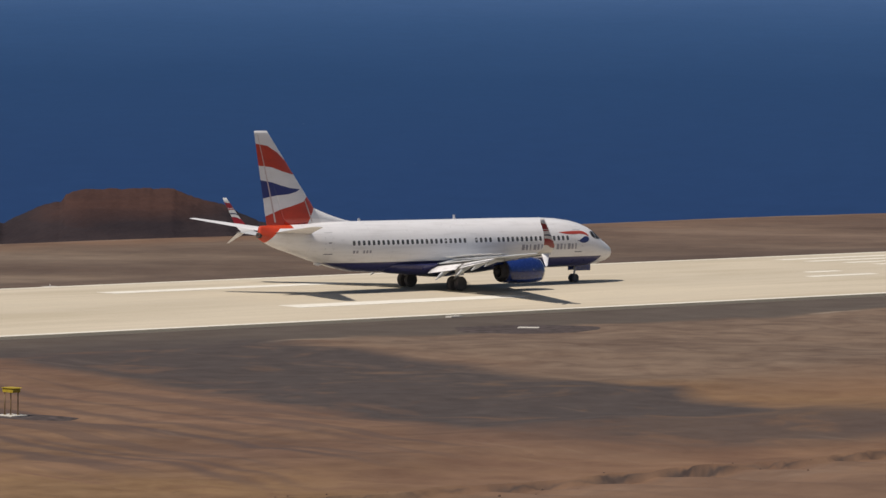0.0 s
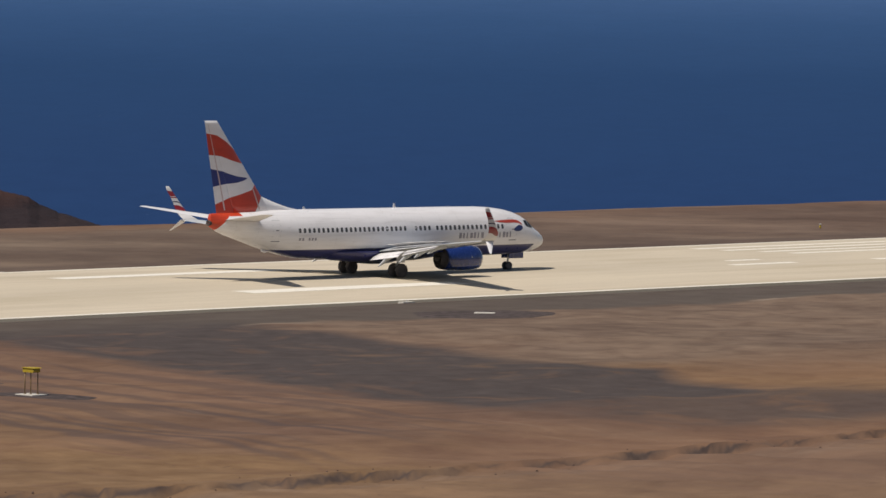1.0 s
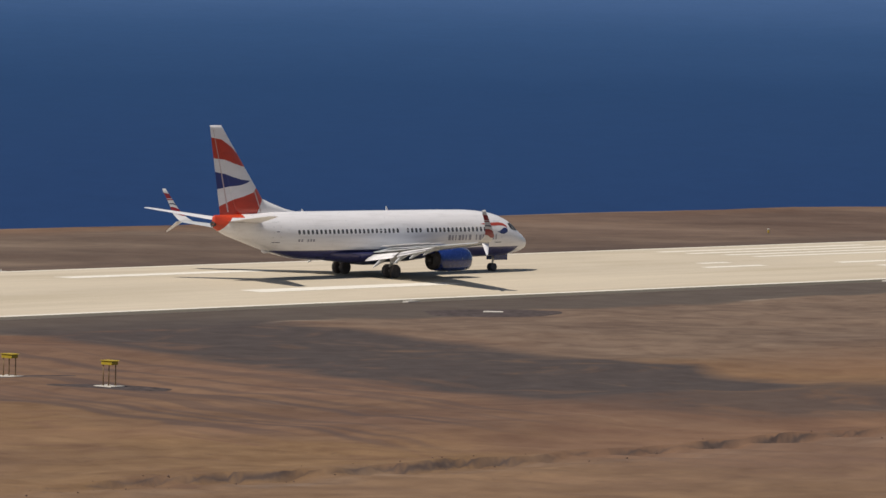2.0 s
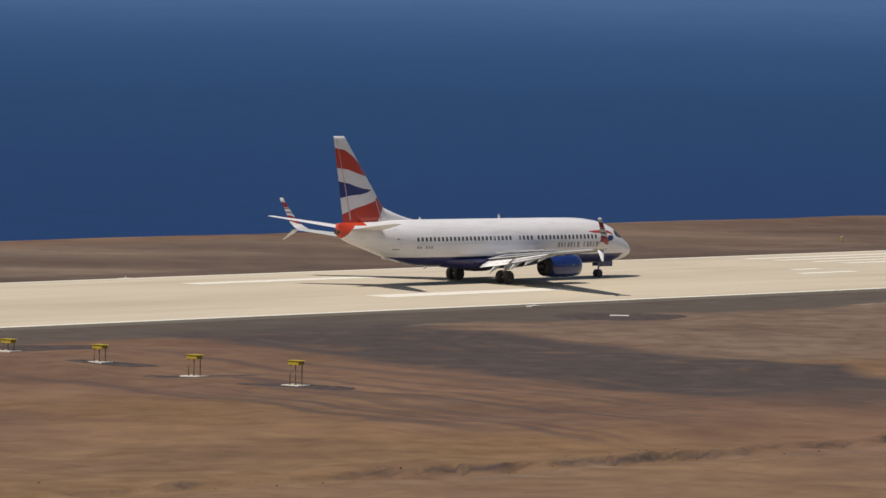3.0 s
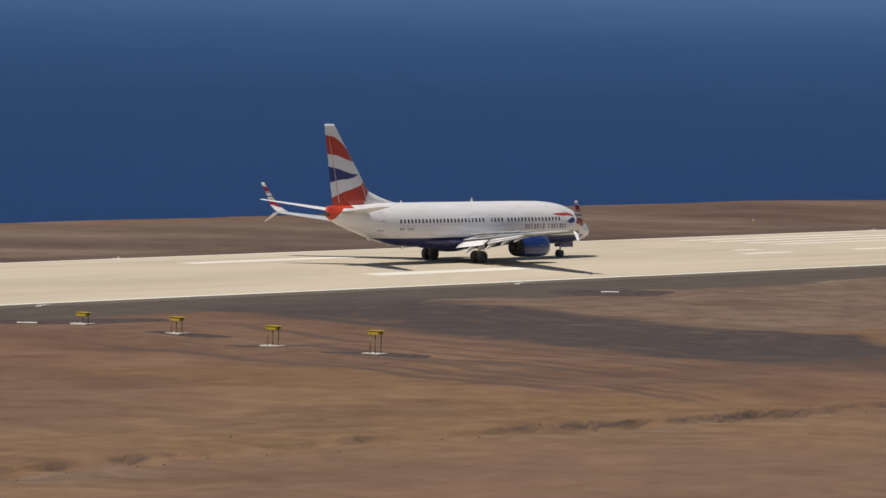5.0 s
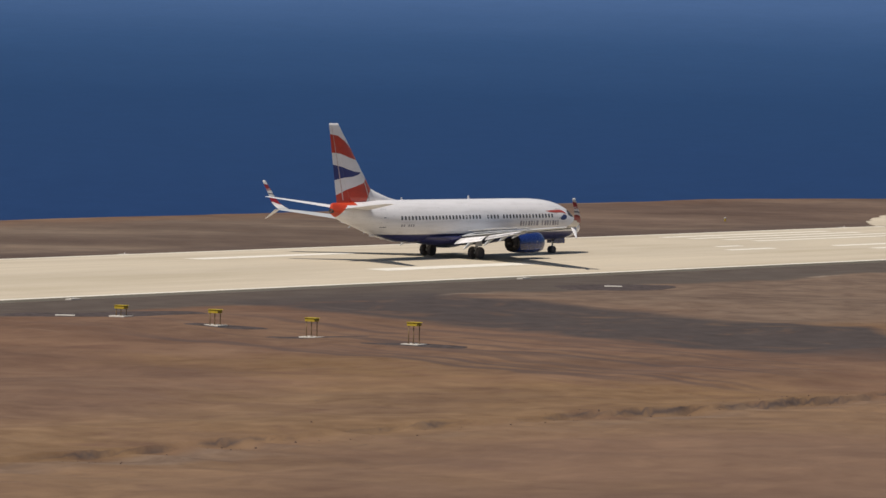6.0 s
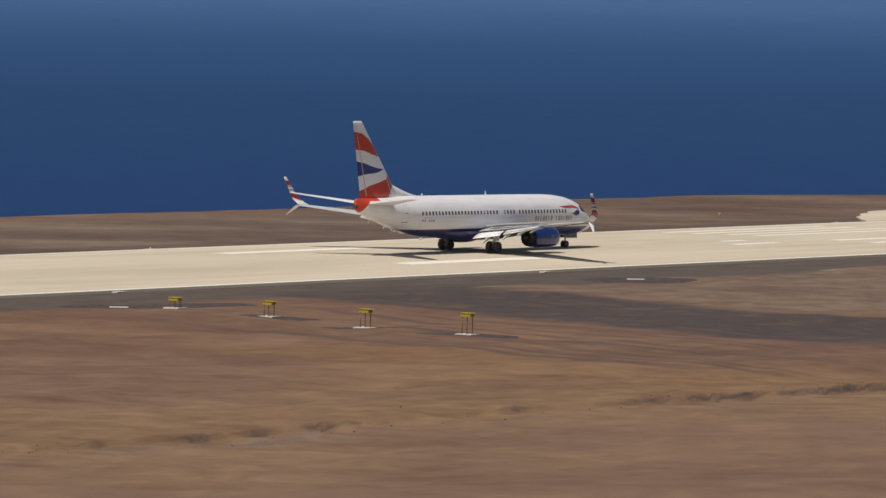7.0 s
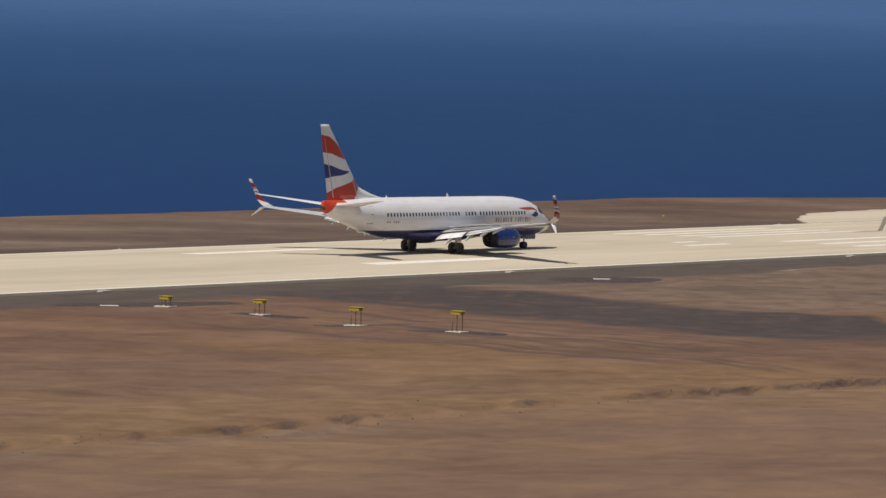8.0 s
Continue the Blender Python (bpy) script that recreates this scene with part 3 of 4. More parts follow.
# ---- runway markings ----
def mark(x0, x1, y0, y1):
    bm = bmesh.new()
    n = max(1, int((x1 - x0) / 1.5))
    rows = []
    for i in range(n + 1):
        x = x0 + (x1 - x0) * i / n
        w = 0.05 * noise.noise((x * 0.7, y0, 0))
        rows.append([bm.verts.new((x, y + w, runway_z(y + w) + 0.012)) for y in (y0, y1)])
    for a, b in zip(rows, rows[1:]):
        bm.faces.new((a[0], b[0], b[1], a[1]))
    o = finish("runway_marking", bm, M_MARK, smooth=False)
    return tagged(o, "white painted stripe on pale runway concrete", "runway marking", "runway markings", "structure")


mark(-600, 500, -22.0, -21.3)
mark(-600, 500, 21.8, 22.5)
for x0, x1, off, wide in ((-23.6, 0.0, 9.4, 2.6), (-165.0, -114.8, 8.6, 6.0)):
    mark(x0, x1, CROWN - off - wide, CROWN - off)
    mark(x0, x1, CROWN + off, CROWN + off + wide)
for i in range(4):
    mark(56.5 + 0.4 * (i % 2), 88, -5.4 - 4.45 * i, -4.2 - 4.45 * i)
    mark(57 + 0.5 * (i % 2), 88, 4.6 + 4.0 * i, 5.9 + 4.0 * i)
# runway designator, as plain bars
mark(38.0, 46.0, -5.3, -4.2)
mark(42.0, 46.0, -1.2, -0.2)

# ---- the airliner ----
# x forward, y to its left, z up; the main wheels stand at x = 0
STATIONS = [  # x, top, bottom, half width, height of the widest line
    (19.50, 2.62, 2.50, 0.05, 2.56), (19.40, 2.86, 2.27, 0.30, 2.56), (19.10, 3.13, 2.06, 0.63, 2.58), (18.60, 3.44, 1.88, 0.93, 2.62),
    (18.00, 3.74, 1.75, 1.20, 2.70), (17.50, 4.06, 1.66, 1.38, 2.78), (17.00, 4.42, 1.60, 1.51, 2.88), (16.40, 4.73, 1.55, 1.62, 3.00),
    (15.60, 5.00, 1.51, 1.73, 3.15), (14.60, 5.21, 1.48, 1.78, 3.28), (13.20, 5.38, 1.46, 1.85, 3.38), (11.50, 5.47, 1.45, 1.88, 3.42),
    (8.00, 5.50, 1.45, 1.88, 3.45), (4.00, 5.50, 1.45, 1.88, 3.45), (0.00, 5.50, 1.45, 1.88, 3.45), (-4.00, 5.50, 1.46, 1.88, 3.45),
    (-7.00, 5.50, 1.50, 1.88, 3.48), (-9.00, 5.50, 1.63, 1.86, 3.56), (-11.0, 5.49, 2.01, 1.76, 3.75), (-13.0, 5.45, 2.55, 1.52, 4.00),
    (-15.0, 5.37, 3.14, 1.13, 4.28), (-16.5, 5.33, 3.56, 0.76, 4.42), (-17.3, 5.31, 3.86, 0.46, 4.50), (-17.8, 5.30, 4.08, 0.30, 4.62),
    (-18.05, 5.28, 4.22, 0.22, 4.70), (-18.14, 5.20, 4.30, 0.16, 4.72)]


def station(x):
    for a, b in zip(STATIONS, STATIONS[1:]):
        if a[0] >= x >= b[0]:
            k = (a[0] - x) / (a[0] - b[0])
            return [p + (q - p) * k for p, q in zip(a, b)]
    return STATIONS[0] if x > 0 else STATIONS[-1]


def skin_y(x, z, off=0.0):
    """How far the skin stands from the middle plane at x, z."""
    _, top, bot, hw, zc = station(x)
    h = (top - zc) if z > zc else (zc - bot)
    return hw * math.sqrt(max(0.0, 1 - ((z - zc) / h) ** 2)) + off


def skin_ring(x, seg=56, off=0.0):
    _, top, bot, hw, zc = station(x)
    ring = []
    for k in range(seg):
        a = 2 * math.pi * k / seg
        s = math.sin(a)
        h = (top - zc) if s > 0 else (zc - bot)
        ring.append((x, (hw + off) * math.cos(a), zc + (h + off) * s))
    return ring


PITCH_DOWN = 0.5
airliner = empty("airliner", "white jet airliner with blue belly and red, white and blue tail", "airplane")
airliner.rotation_euler = (radians(0.42), radians(PITCH_DOWN), 0)

xs = [s[0] for s in STATIONS]
fine = sorted({*xs, *[a + (b - a) * 0.5 for a, b in zip(xs, xs[1:])]}, reverse=True)
part("fuselage", loft([skin_ring(x) for x in fine]), M_FUSE, airliner, "glossy white fuselage over a dark blue belly")


def decal(name, outline, mat, side, off, parent, label="", step=0.16):
    """A patch of paint or glass that lies on the skin: outline gives (x, low z, high z) along the fuselage."""
    bm = bmesh.new()
    cols = []
    for (xa, la, ha), (xb, lb, hb) in zip(outline, outline[1:]):
        n = max(1, int(abs(xb - xa) / step))
        for i in range(n):
            k = i / n
            cols.append((xa + (xb - xa) * k, la + (lb - la) * k, ha + (hb - ha) * k))
    cols.append(outline[-1])
    grid = []
    for x, lo, hi in cols:
        m = 4
        grid.append([bm.verts.new((x, side * skin_y(x, lo + (hi - lo) * j / m, off), lo + (hi - lo) * j / m)) for j in range(m + 1)])
    for a, b in zip(grid, grid[1:]):
        for j in range(len(a) - 1):
            bm.faces.new((a[j], b[j], b[j + 1], a[j + 1]))
    return part(name, bm, mat, parent, label)


# cabin windows, each a pane of its own
PITCH = 0.508
WINDOW_X = [-9.93 + PITCH * i for i in range(24)] + [3.00 + PITCH * i for i in range(4)] + [5.43 + PITCH * i for i in range(16)]
for side in (-1, 1):
    for wx in WINDOW_X:
        w, h = 0.135, 0.19
        zc = 3.90
        bm = bmesh.new()
        ring = []
        for k in range(12):
            a = 2 * math.pi * k / 12
            dx = w * math.copysign(abs(math.cos(a)) ** 0.55, math.cos(a))
            dz = h * math.copysign(abs(math.sin(a)) ** 0.55, math.sin(a))
            ring.append((wx + dx, side * skin_y(wx + dx, zc + dz, 0.008), zc + dz))
        back = [(x, y - side * 0.05, z) for x, y, z in ring]
        vs = [bm.verts.new(p) for p in ring]
        vb = [bm.verts.new(p) for p in back]
        bm.faces.new(vs)
        for i in range(12):
            j = (i + 1) % 12
            bm.faces.new((vs[i], vs[j], vb[j], vb[i]))
        part("cabin_window", bm, M_GLASS, airliner, smooth=False)

# cockpit panes
for side in (-1, 1):
    for o in ([(17.74, 3.76, 3.86), (17.50, 3.74, 3.99), (17.24, 3.72, 4.16)],
              [(17.18, 3.72, 4.18), (16.85, 3.72, 4.30), (16.62, 3.74, 4.34)],
              [(16.56, 3.75, 4.34), (16.25, 3.84, 4.35), (16.06, 3.98, 4.30)]):
        decal("cockpit_window", o, M_COCKPIT, side, 0.012, airliner, "dark cockpit windscreen pane", 0.08)
for side in (-1, 1):
    # flying ribbon beside the cockpit
    decal("red_ribbon", [(12.2, 4.33, 4.36), (12.9, 4.22, 4.40), (13.8, 4.17, 4.43), (14.6, 4.19, 4.44), (15.15, 4.14, 4.36), (15.5, 4.02, 4.20), (15.62, 3.94, 4.04)], M_RED, side, 0.010, airliner, "red ribbon painted beside the cockpit")
    decal("blue_ribbon", [(14.42, 3.60, 3.68), (14.7, 3.47, 3.80), (15.1, 3.47, 3.98), (15.4, 3.56, 3.97), (15.6, 3.70, 3.88)], M_NAVY, side, 0.009, airliner, "dark blue ribbon tail painted beside the cockpit")
    # the airline's title as plain bars
    tx = 7.95
    for i in range(15):
        if i != 7:
            x = tx + 0.425 * i
            decal("title_bar", [(x, 3.00, 3.46 - 0.03 * (i % 2)), (x + 0.30 - 0.07 * (i % 3), 3.00, 3.46 - 0.03 * (i % 2))], M_TITLE, side, 0.009, airliner, step=0.3)
    for i in range(6):
        if i != 2:
            x = -10.0 + 0.33 * i
            decal("registration_bar", [(x, 3.10, 3.32), (x + 0.20, 3.10, 3.32)], M_TITLE, side, 0.009, airliner, step=0.3)
    # doors: panels on the skin with thin seams and a handle
    for name, x0, x1, z0, z1 in (("passenger_door", -12.65, -11.85, 3.05, 4.75), ("passenger_door", 13.9, 14.75, 2.75, 4.55),
                                 ("overwing_exit", -0.35, 0.17, 3.45, 4.42), ("overwing_exit", 2.55, 3.07, 3.45, 4.42)):
        door = decal(name, [(x0, z0, z1), (x1, z0, z1)], M_FUSE, side, 0.004, airliner)
        for o in ([(x0, z0, z1), (x0 + 0.03, z0, z1)], [(x1 - 0.03, z0, z1), (x1, z0, z1)], [(x0, z1 - 0.03, z1), (x1, z1 - 0.03, z1)], [(x0, z0, z0 + 0.03), (x1, z0, z0 + 0.03)]):
            decal("door_seam", o, M_LINE if name == "passenger_door" else M_FAINT, side, 0.0065, door)
        if name == "passenger_door":
            decal("door_handle", [(x0 + 0.28, z0 + 0.86, z0 + 0.94), (x0 + 0.58, z0 + 0.86, z0 + 0.94)], M_GREY, side, 0.012, door)
            decal("door_sill", [(x0 + 0.02, z0 - 0.02, z0 + 0.05), (x1 - 0.02, z0 - 0.02, z0 + 0.05)], M_GREY, side, 0.010, door)


def foil(chord, thick, n=14):
    """An aerofoil outline from the leading edge (0) to the trailing edge (-chord): (x, z)."""
    up, lo = [], []
    for i in range(n + 1):
        u = 0.5 - 0.5 * math.cos(math.pi * i / n)
        t = 5 * thick * (0.2969 * math.sqrt(u) - 0.126 * u - 0.3516 * u * u + 0.2843 * u ** 3 - 0.1036 * u ** 4)
        c = 0.018 * (1 - (2 * u - 0.9) ** 2) if u < 0.95 else 0
        up.append((-u * chord, (t + c) * chord))
        lo.append((-u * chord, (-t + c) * chord))
    return up + lo[-2:0:-1]


def surface(secs, vertical=False):
    """Loft aerofoil sections (x of leading edge, span, height, chord, thickness ratio)."""
    rings = []
    for x, y, z, c, t in secs:
        if vertical:
            rings.append([(x + fx, y + fz, z) for fx, fz in foil(c, t)])
        else:
            rings.append([(x + fx, y, z + fz) for fx, fz in foil(c, t)])
    return loft(rings)


# fin, rudder and dorsal fillet
def fin_le(z):
    return -12.38 - (z - 6.69) * 0.8277


def fin_te(z):
    return -17.15 - (z - 5.4) * 0.200


def fin_ring(z, a, b, half):
    """A fin section between shares a and b of the chord, at its thickness."""
    le, te = fin_le(z), fin_te(z)
    ch = le - te
    pts = []
    n = 9
    def th(u):
        return half * ch * 5 * (0.2969 * math.sqrt(max(u, 0)) - 0.126 * u - 0.3516 * u * u + 0.2843 * u ** 3 - 0.1036 * u ** 4)
    us = [a + (b - a) * (0.5 - 0.5 * math.cos(math.pi * i / n)) for i in range(n + 1)]
    right = [(le - u * ch, -th(u), z) for u in us]
    left = [(le - u * ch, th(u), z) for u in reversed(us)]
    return right + left


zs = [5.3, 6.0, 6.69, 7.6, 8.6, 9.6, 10.6, 11.6, 12.4, 12.62]
part("fin", loft([fin_ring(z, 0.0, 0.70, 0.11 if z < 12.5 else 0.06) for z in zs]), M_FIN, airliner, "tail fin painted in red, white and blue waves")
part("rudder", loft([fin_ring(z, 0.706, 1.0, 0.11 if z < 12.5 else 0.06) for z in [5.0, 5.5, *zs[1:]]]), M_FIN, airliner, "rudder painted in red, white and blue waves")
for ob in airliner.children:
    if ob.name.startswith(("fin", "rudder")):
        ob.location = (-0.24, 0, -0.06)
rings = []
for i in range(9):
    k = i / 8
    x = -8.6 - k * 5.0
    top = 5.50 + (6.95 - 5.50) * k ** 1.35
    w = 0.05 + 0.20 * k
    rings.append([(x, -w, 5.2), (x, -w * 0.72, 5.2 + (top - 5.2) * 0.6), (x, -0.03, top), (x, 0.03, top), (x, w * 0.72, 5.2 + (top - 5.2) * 0.6), (x, w, 5.2)])
part("dorsal_fillet", loft(rings), M_WHITE, airliner, "white dorsal fillet ahead of the fin")

# two thin pale strips on each side of the fin
for s in (-1, 1):
    for za, zb, ua, ub in ((5.6, 12.3, 0.84, 0.80), (5.6, 7.3, 0.215, 0.12)):
        bm = bmesh.new()
        prev = None
        for i in range(9):
            z = za + (zb - za) * i / 8
            u = ua + (ub - ua) * i / 8
            pts = []
            for du in (0.0, 0.026):
                ring = fin_ring(z, u + du, u + du + 0.001, 0.11)
                pts.append(bm.verts.new((ring[0][0], s * (abs(ring[0][1]) + 0.012), z)))
            if prev:
                bm.faces.new((prev[0], prev[1], pts[1], pts[0]))
            prev = pts
        part("pale_fin_line", bm, M_FIN_LINE, airliner, "pale line on the fin", False).location = (-0.24, 0, -0.06)
part("exhaust_outlet", lathe([(-18.02, 0.24), (-18.26, 0.21), (-18.27, 0.17), (-18.10, 0.04)], (0, 0, 4.56), 20), M_DUCT, airliner, "dark auxiliary exhaust outlet")

for s in (-1, 1):
    secs = []
    for k in (0.0, 0.25, 0.5, 0.75, 0.97, 1.0):
        y = 0.35 + (7.25 - 0.35) * k
        c = (3.75 * (1 - k) + 1.10 * k) * (0.8 if k == 1.0 else 1.0)
        secs.append((-13.2 - 4.85 * k, s * y, 4.68 + 0.90 * k - 0.03 * k * k, c, 0.050))
    rings = [[(x + fx, y, z + fz + 0.048 * (-fx - 0.6 * c)) for fx, fz in foil(c, t)] for x, y, z, c, t in secs]
    stab = part("tailplane", loft(rings), M_TAILPLANE, airliner, "white horizontal tailplane")
    bm = bmesh.new()
    vs = [bm.verts.new(p) for p in ((-16.25, s * 1.2, 4.90), (-18.55, s * 6.6, 5.53), (-18.58, s * 6.6, 5.52), (-16.30, s * 1.2, 4.89))]
    bm.faces.new(vs)
    part("elevator_hinge", bm, M_LINE, stab, smooth=False)

# wings
def wing_at(y):
    """Leading edge x, trailing edge x, height of the wing at the span y."""
    if y < 5.6:
        k = (y - 1.2) / 4.4
        le = 5.75 + (2.75 - 5.75) * k
        te = -1.45 - 0.55 * k
    else:
        k = (y - 5.6) / (17.0 - 5.6)
        le = 2.75 + (-3.55 - 2.75) * k
        te = -2.0 + (-5.25 + 2.0) * k
    return le, te, 2.02 + (y - 1.2) * 0.105 + 0.09 * math.sin(math.pi * 0.75 * (y - 1.2) / 15.8)


for s in (-1, 1):
    secs = []
    for y in (1.0, 1.9, 3.2, 4.4, 5.6, 7.5, 9.5, 11.5, 13.5, 15.3, 16.6, 17.0):
        le, te, z = wing_at(max(y, 1.2))
        secs.append((le, s * y, z, (le - te) * (0.985 if y < 12.6 else 1.0), (0.125 - 0.045 * min(1.0, y / 10.0) - 0.015 * y / 17.0)))
    wing = part("wing", surface(secs), M_WING, airliner, "swept grey wing with its flaps lowered")
    # lowered flaps: slotted panels in two pieces, hung behind and below the wing
    for y0, y1 in ((2.0, 5.35), (5.75, 10.6)):
        for share, gap, drop, ang in ((0.13, 0.03, 0.10, 20), (0.070, -0.085, 0.33, 34)):
            rings = []
            for i in range(4):
                y = y0 + (y1 - y0) * i / 3
                le, te, z = wing_at(y)
                ch = le - te
                out = 1.0 if y < 5.6 else 0.95 - 0.45 * (y - 5.75) / 4.85
                a = radians(ang * out)
                x0 = te + ch * gap * out + 0.25
                z0 = z - drop * (0.15 + 0.85 * out) * min(1.0, ch / 5.0) - 0.05 * out + 0.03 * (1 - out)
                c = ch * share + 0.12
                rings.append([(x0 + fx * math.cos(a) + fz * math.sin(a), s * y, z0 + fx * math.sin(a) + fz * math.cos(a)) for fx, fz in foil(c, 0.13, 8)])
            part("flap", loft(rings), M_FLAP, wing, "lowered white flap panel")
    # canoe-shaped fairings over the flap tracks, their tails drooping with the flaps
    for y in (3.75, 6.1, 8.0, 9.7):
        le, te, z = wing_at(y)
        L = 3.7 - 0.16 * y
        up = max(0.0, y - 5.6) / 4.1
        rings = []
        for i in range(11):
            k = i / 10
            rad = (0.21 - 0.07 * up) * math.sin(math.pi * min(1, 0.08 + k * 0.90)) ** 0.75 + 0.008
            x = te + 1.75 - L * k
            zz = z - 0.28 + 0.14 * up - (2.25 - 0.11 * y) * (1 - 0.25 * up) * max(0, k - 0.40) ** 1.15
            rings.append([(x, s * y + 0.6 * rad * math.cos(2 * math.pi * j / 10), zz + 1.25 * rad * math.sin(2 * math.pi * j / 10)) for j in range(10)])
        part("flap_track_fairing", loft(rings), M_WING, wing, "grey flap track fairing")
    # leading edge slats, bright
    for y0, y1 in ((6.3, 9.0), (9.06, 11.8), (11.86, 14.4), (14.46, 16.5)):
        rings = []
        for y in (y0, y1):
            le, te, z = wing_at(y)
            c = 0.62
            rings.append([(le + 0.20 + fx * 0.9 + fz * 0.3, s * y, z - 0.05 + fz - fx * -0.12) for fx, fz in foil(c, 0.16, 8)])
        part("slat", loft(rings), M_METAL, wing, "bare metal leading edge slat")
    # raised spoiler panels
    for y0, y1, up in ((2.6, 4.5, 0.27), (4.6, 6.3, 0.29), (6.4, 8.0, 0.27), (8.1, 9.7, 0.21), (9.8, 11.4, 0.14)):
        bm = bmesh.new()
        pts = []
        for y in (y0, y1):
            le, te, z = wing_at(y)
            ch = le - te
            pts.append([(te + 0.30 * ch, s * y, z + 0.05 * ch + 0.02), (te + 0.10 * ch, s * y, z + 0.035 * ch + up)])
        ring = [pts[0][0], pts[0][1], pts[1][1], pts[1][0]]
        top = [(x, y, z + 0.03) for x, y, z in ring]
        lo = [bm.verts.new(p) for p in ring]
        hi = [bm.verts.new(p) for p in top]
        bm.faces.new(lo)
        bm.faces.new(hi)
        for i in range(4):
            j = (i + 1) % 4
            bm.faces.new((lo[i], lo[j], hi[j], hi[i]))
        part("spoiler", bm, M_FLAP, wing, "raised spoiler panel", False)
    # split winglet: upper blade, lower blade
    secs = []
    le, te, z = wing_at(17.0)
    for k in (0.0, 0.1, 0.25, 0.45, 0.7, 0.9, 1.0):
        c = (1.48 * (1 - k) ** 1.6 + 0.50 * k + 0.05) * (0.7 if k == 1.0 else 1)
        bend = math.sin(min(1, k / 0.35) * math.pi / 2)
        y = 17.0 + 0.80 * bend + 0.50 * k
        zz = z + 0.05 + 2.70 * (0.15 * k + 0.85 * k ** 1.12)
        x = le - 2.05 * k ** 1.1
        t = 0.09 * c
        # a section that turns from flat to upright
        ang = radians(80) * min(1, k / 0.3)
        secs.append([(x + fx, s * (y + fz * math.sin(ang)), zz + fz * math.cos(ang)) for fx, fz in foil(c, 0.09)])
    part("winglet", loft(secs), M_WINGLET, wing, "upswept winglet with red and white bands")
    secs = []
    for k in (0.0, 0.3, 0.65, 0.92, 1.0):
        c = 0.85 * (1 - k) + 0.20 * k
        secs.append([(le - 0.60 - 1.05 * k + fx, s * (17.48 + 0.88 * k + fz * 0.9), z + 0.02 - 0.92 * k + fz * 0.4) for fx, fz in foil(c, 0.10, 8)])
    part("ventral_winglet", loft(secs), M_WHITE, wing, "white downswept ventral strake")

# belly fairing where the wings meet the fuselage
rings = []
for x, w, lo in ((7.2, 1.0, 1.60), (6.0, 1.75, 1.36), (4.0, 2.05, 1.20), (0.0, 2.12, 1.15), (-2.5, 2.05, 1.20), (-4.6, 1.7, 1.36), (-6.4, 1.0, 1.60)):
    ring = []
    for k in range(20):
        a = math.pi + math.pi * k / 19
        ring.append((x, w * math.cos(a), 2.15 + (2.15 - lo) * math.sin(a)))
    rings.append(ring)
part("belly_fairing", loft(rings), M_FUSE, airliner, "dark blue wing root fairing")

# engines
def flat_bottom(bm, ez):
    for v in bm.verts:
        if v.co.z < ez - 0.6:
            v.co.z = ez - 0.6 + (v.co.z - ez + 0.6) * 0.72
    return bm


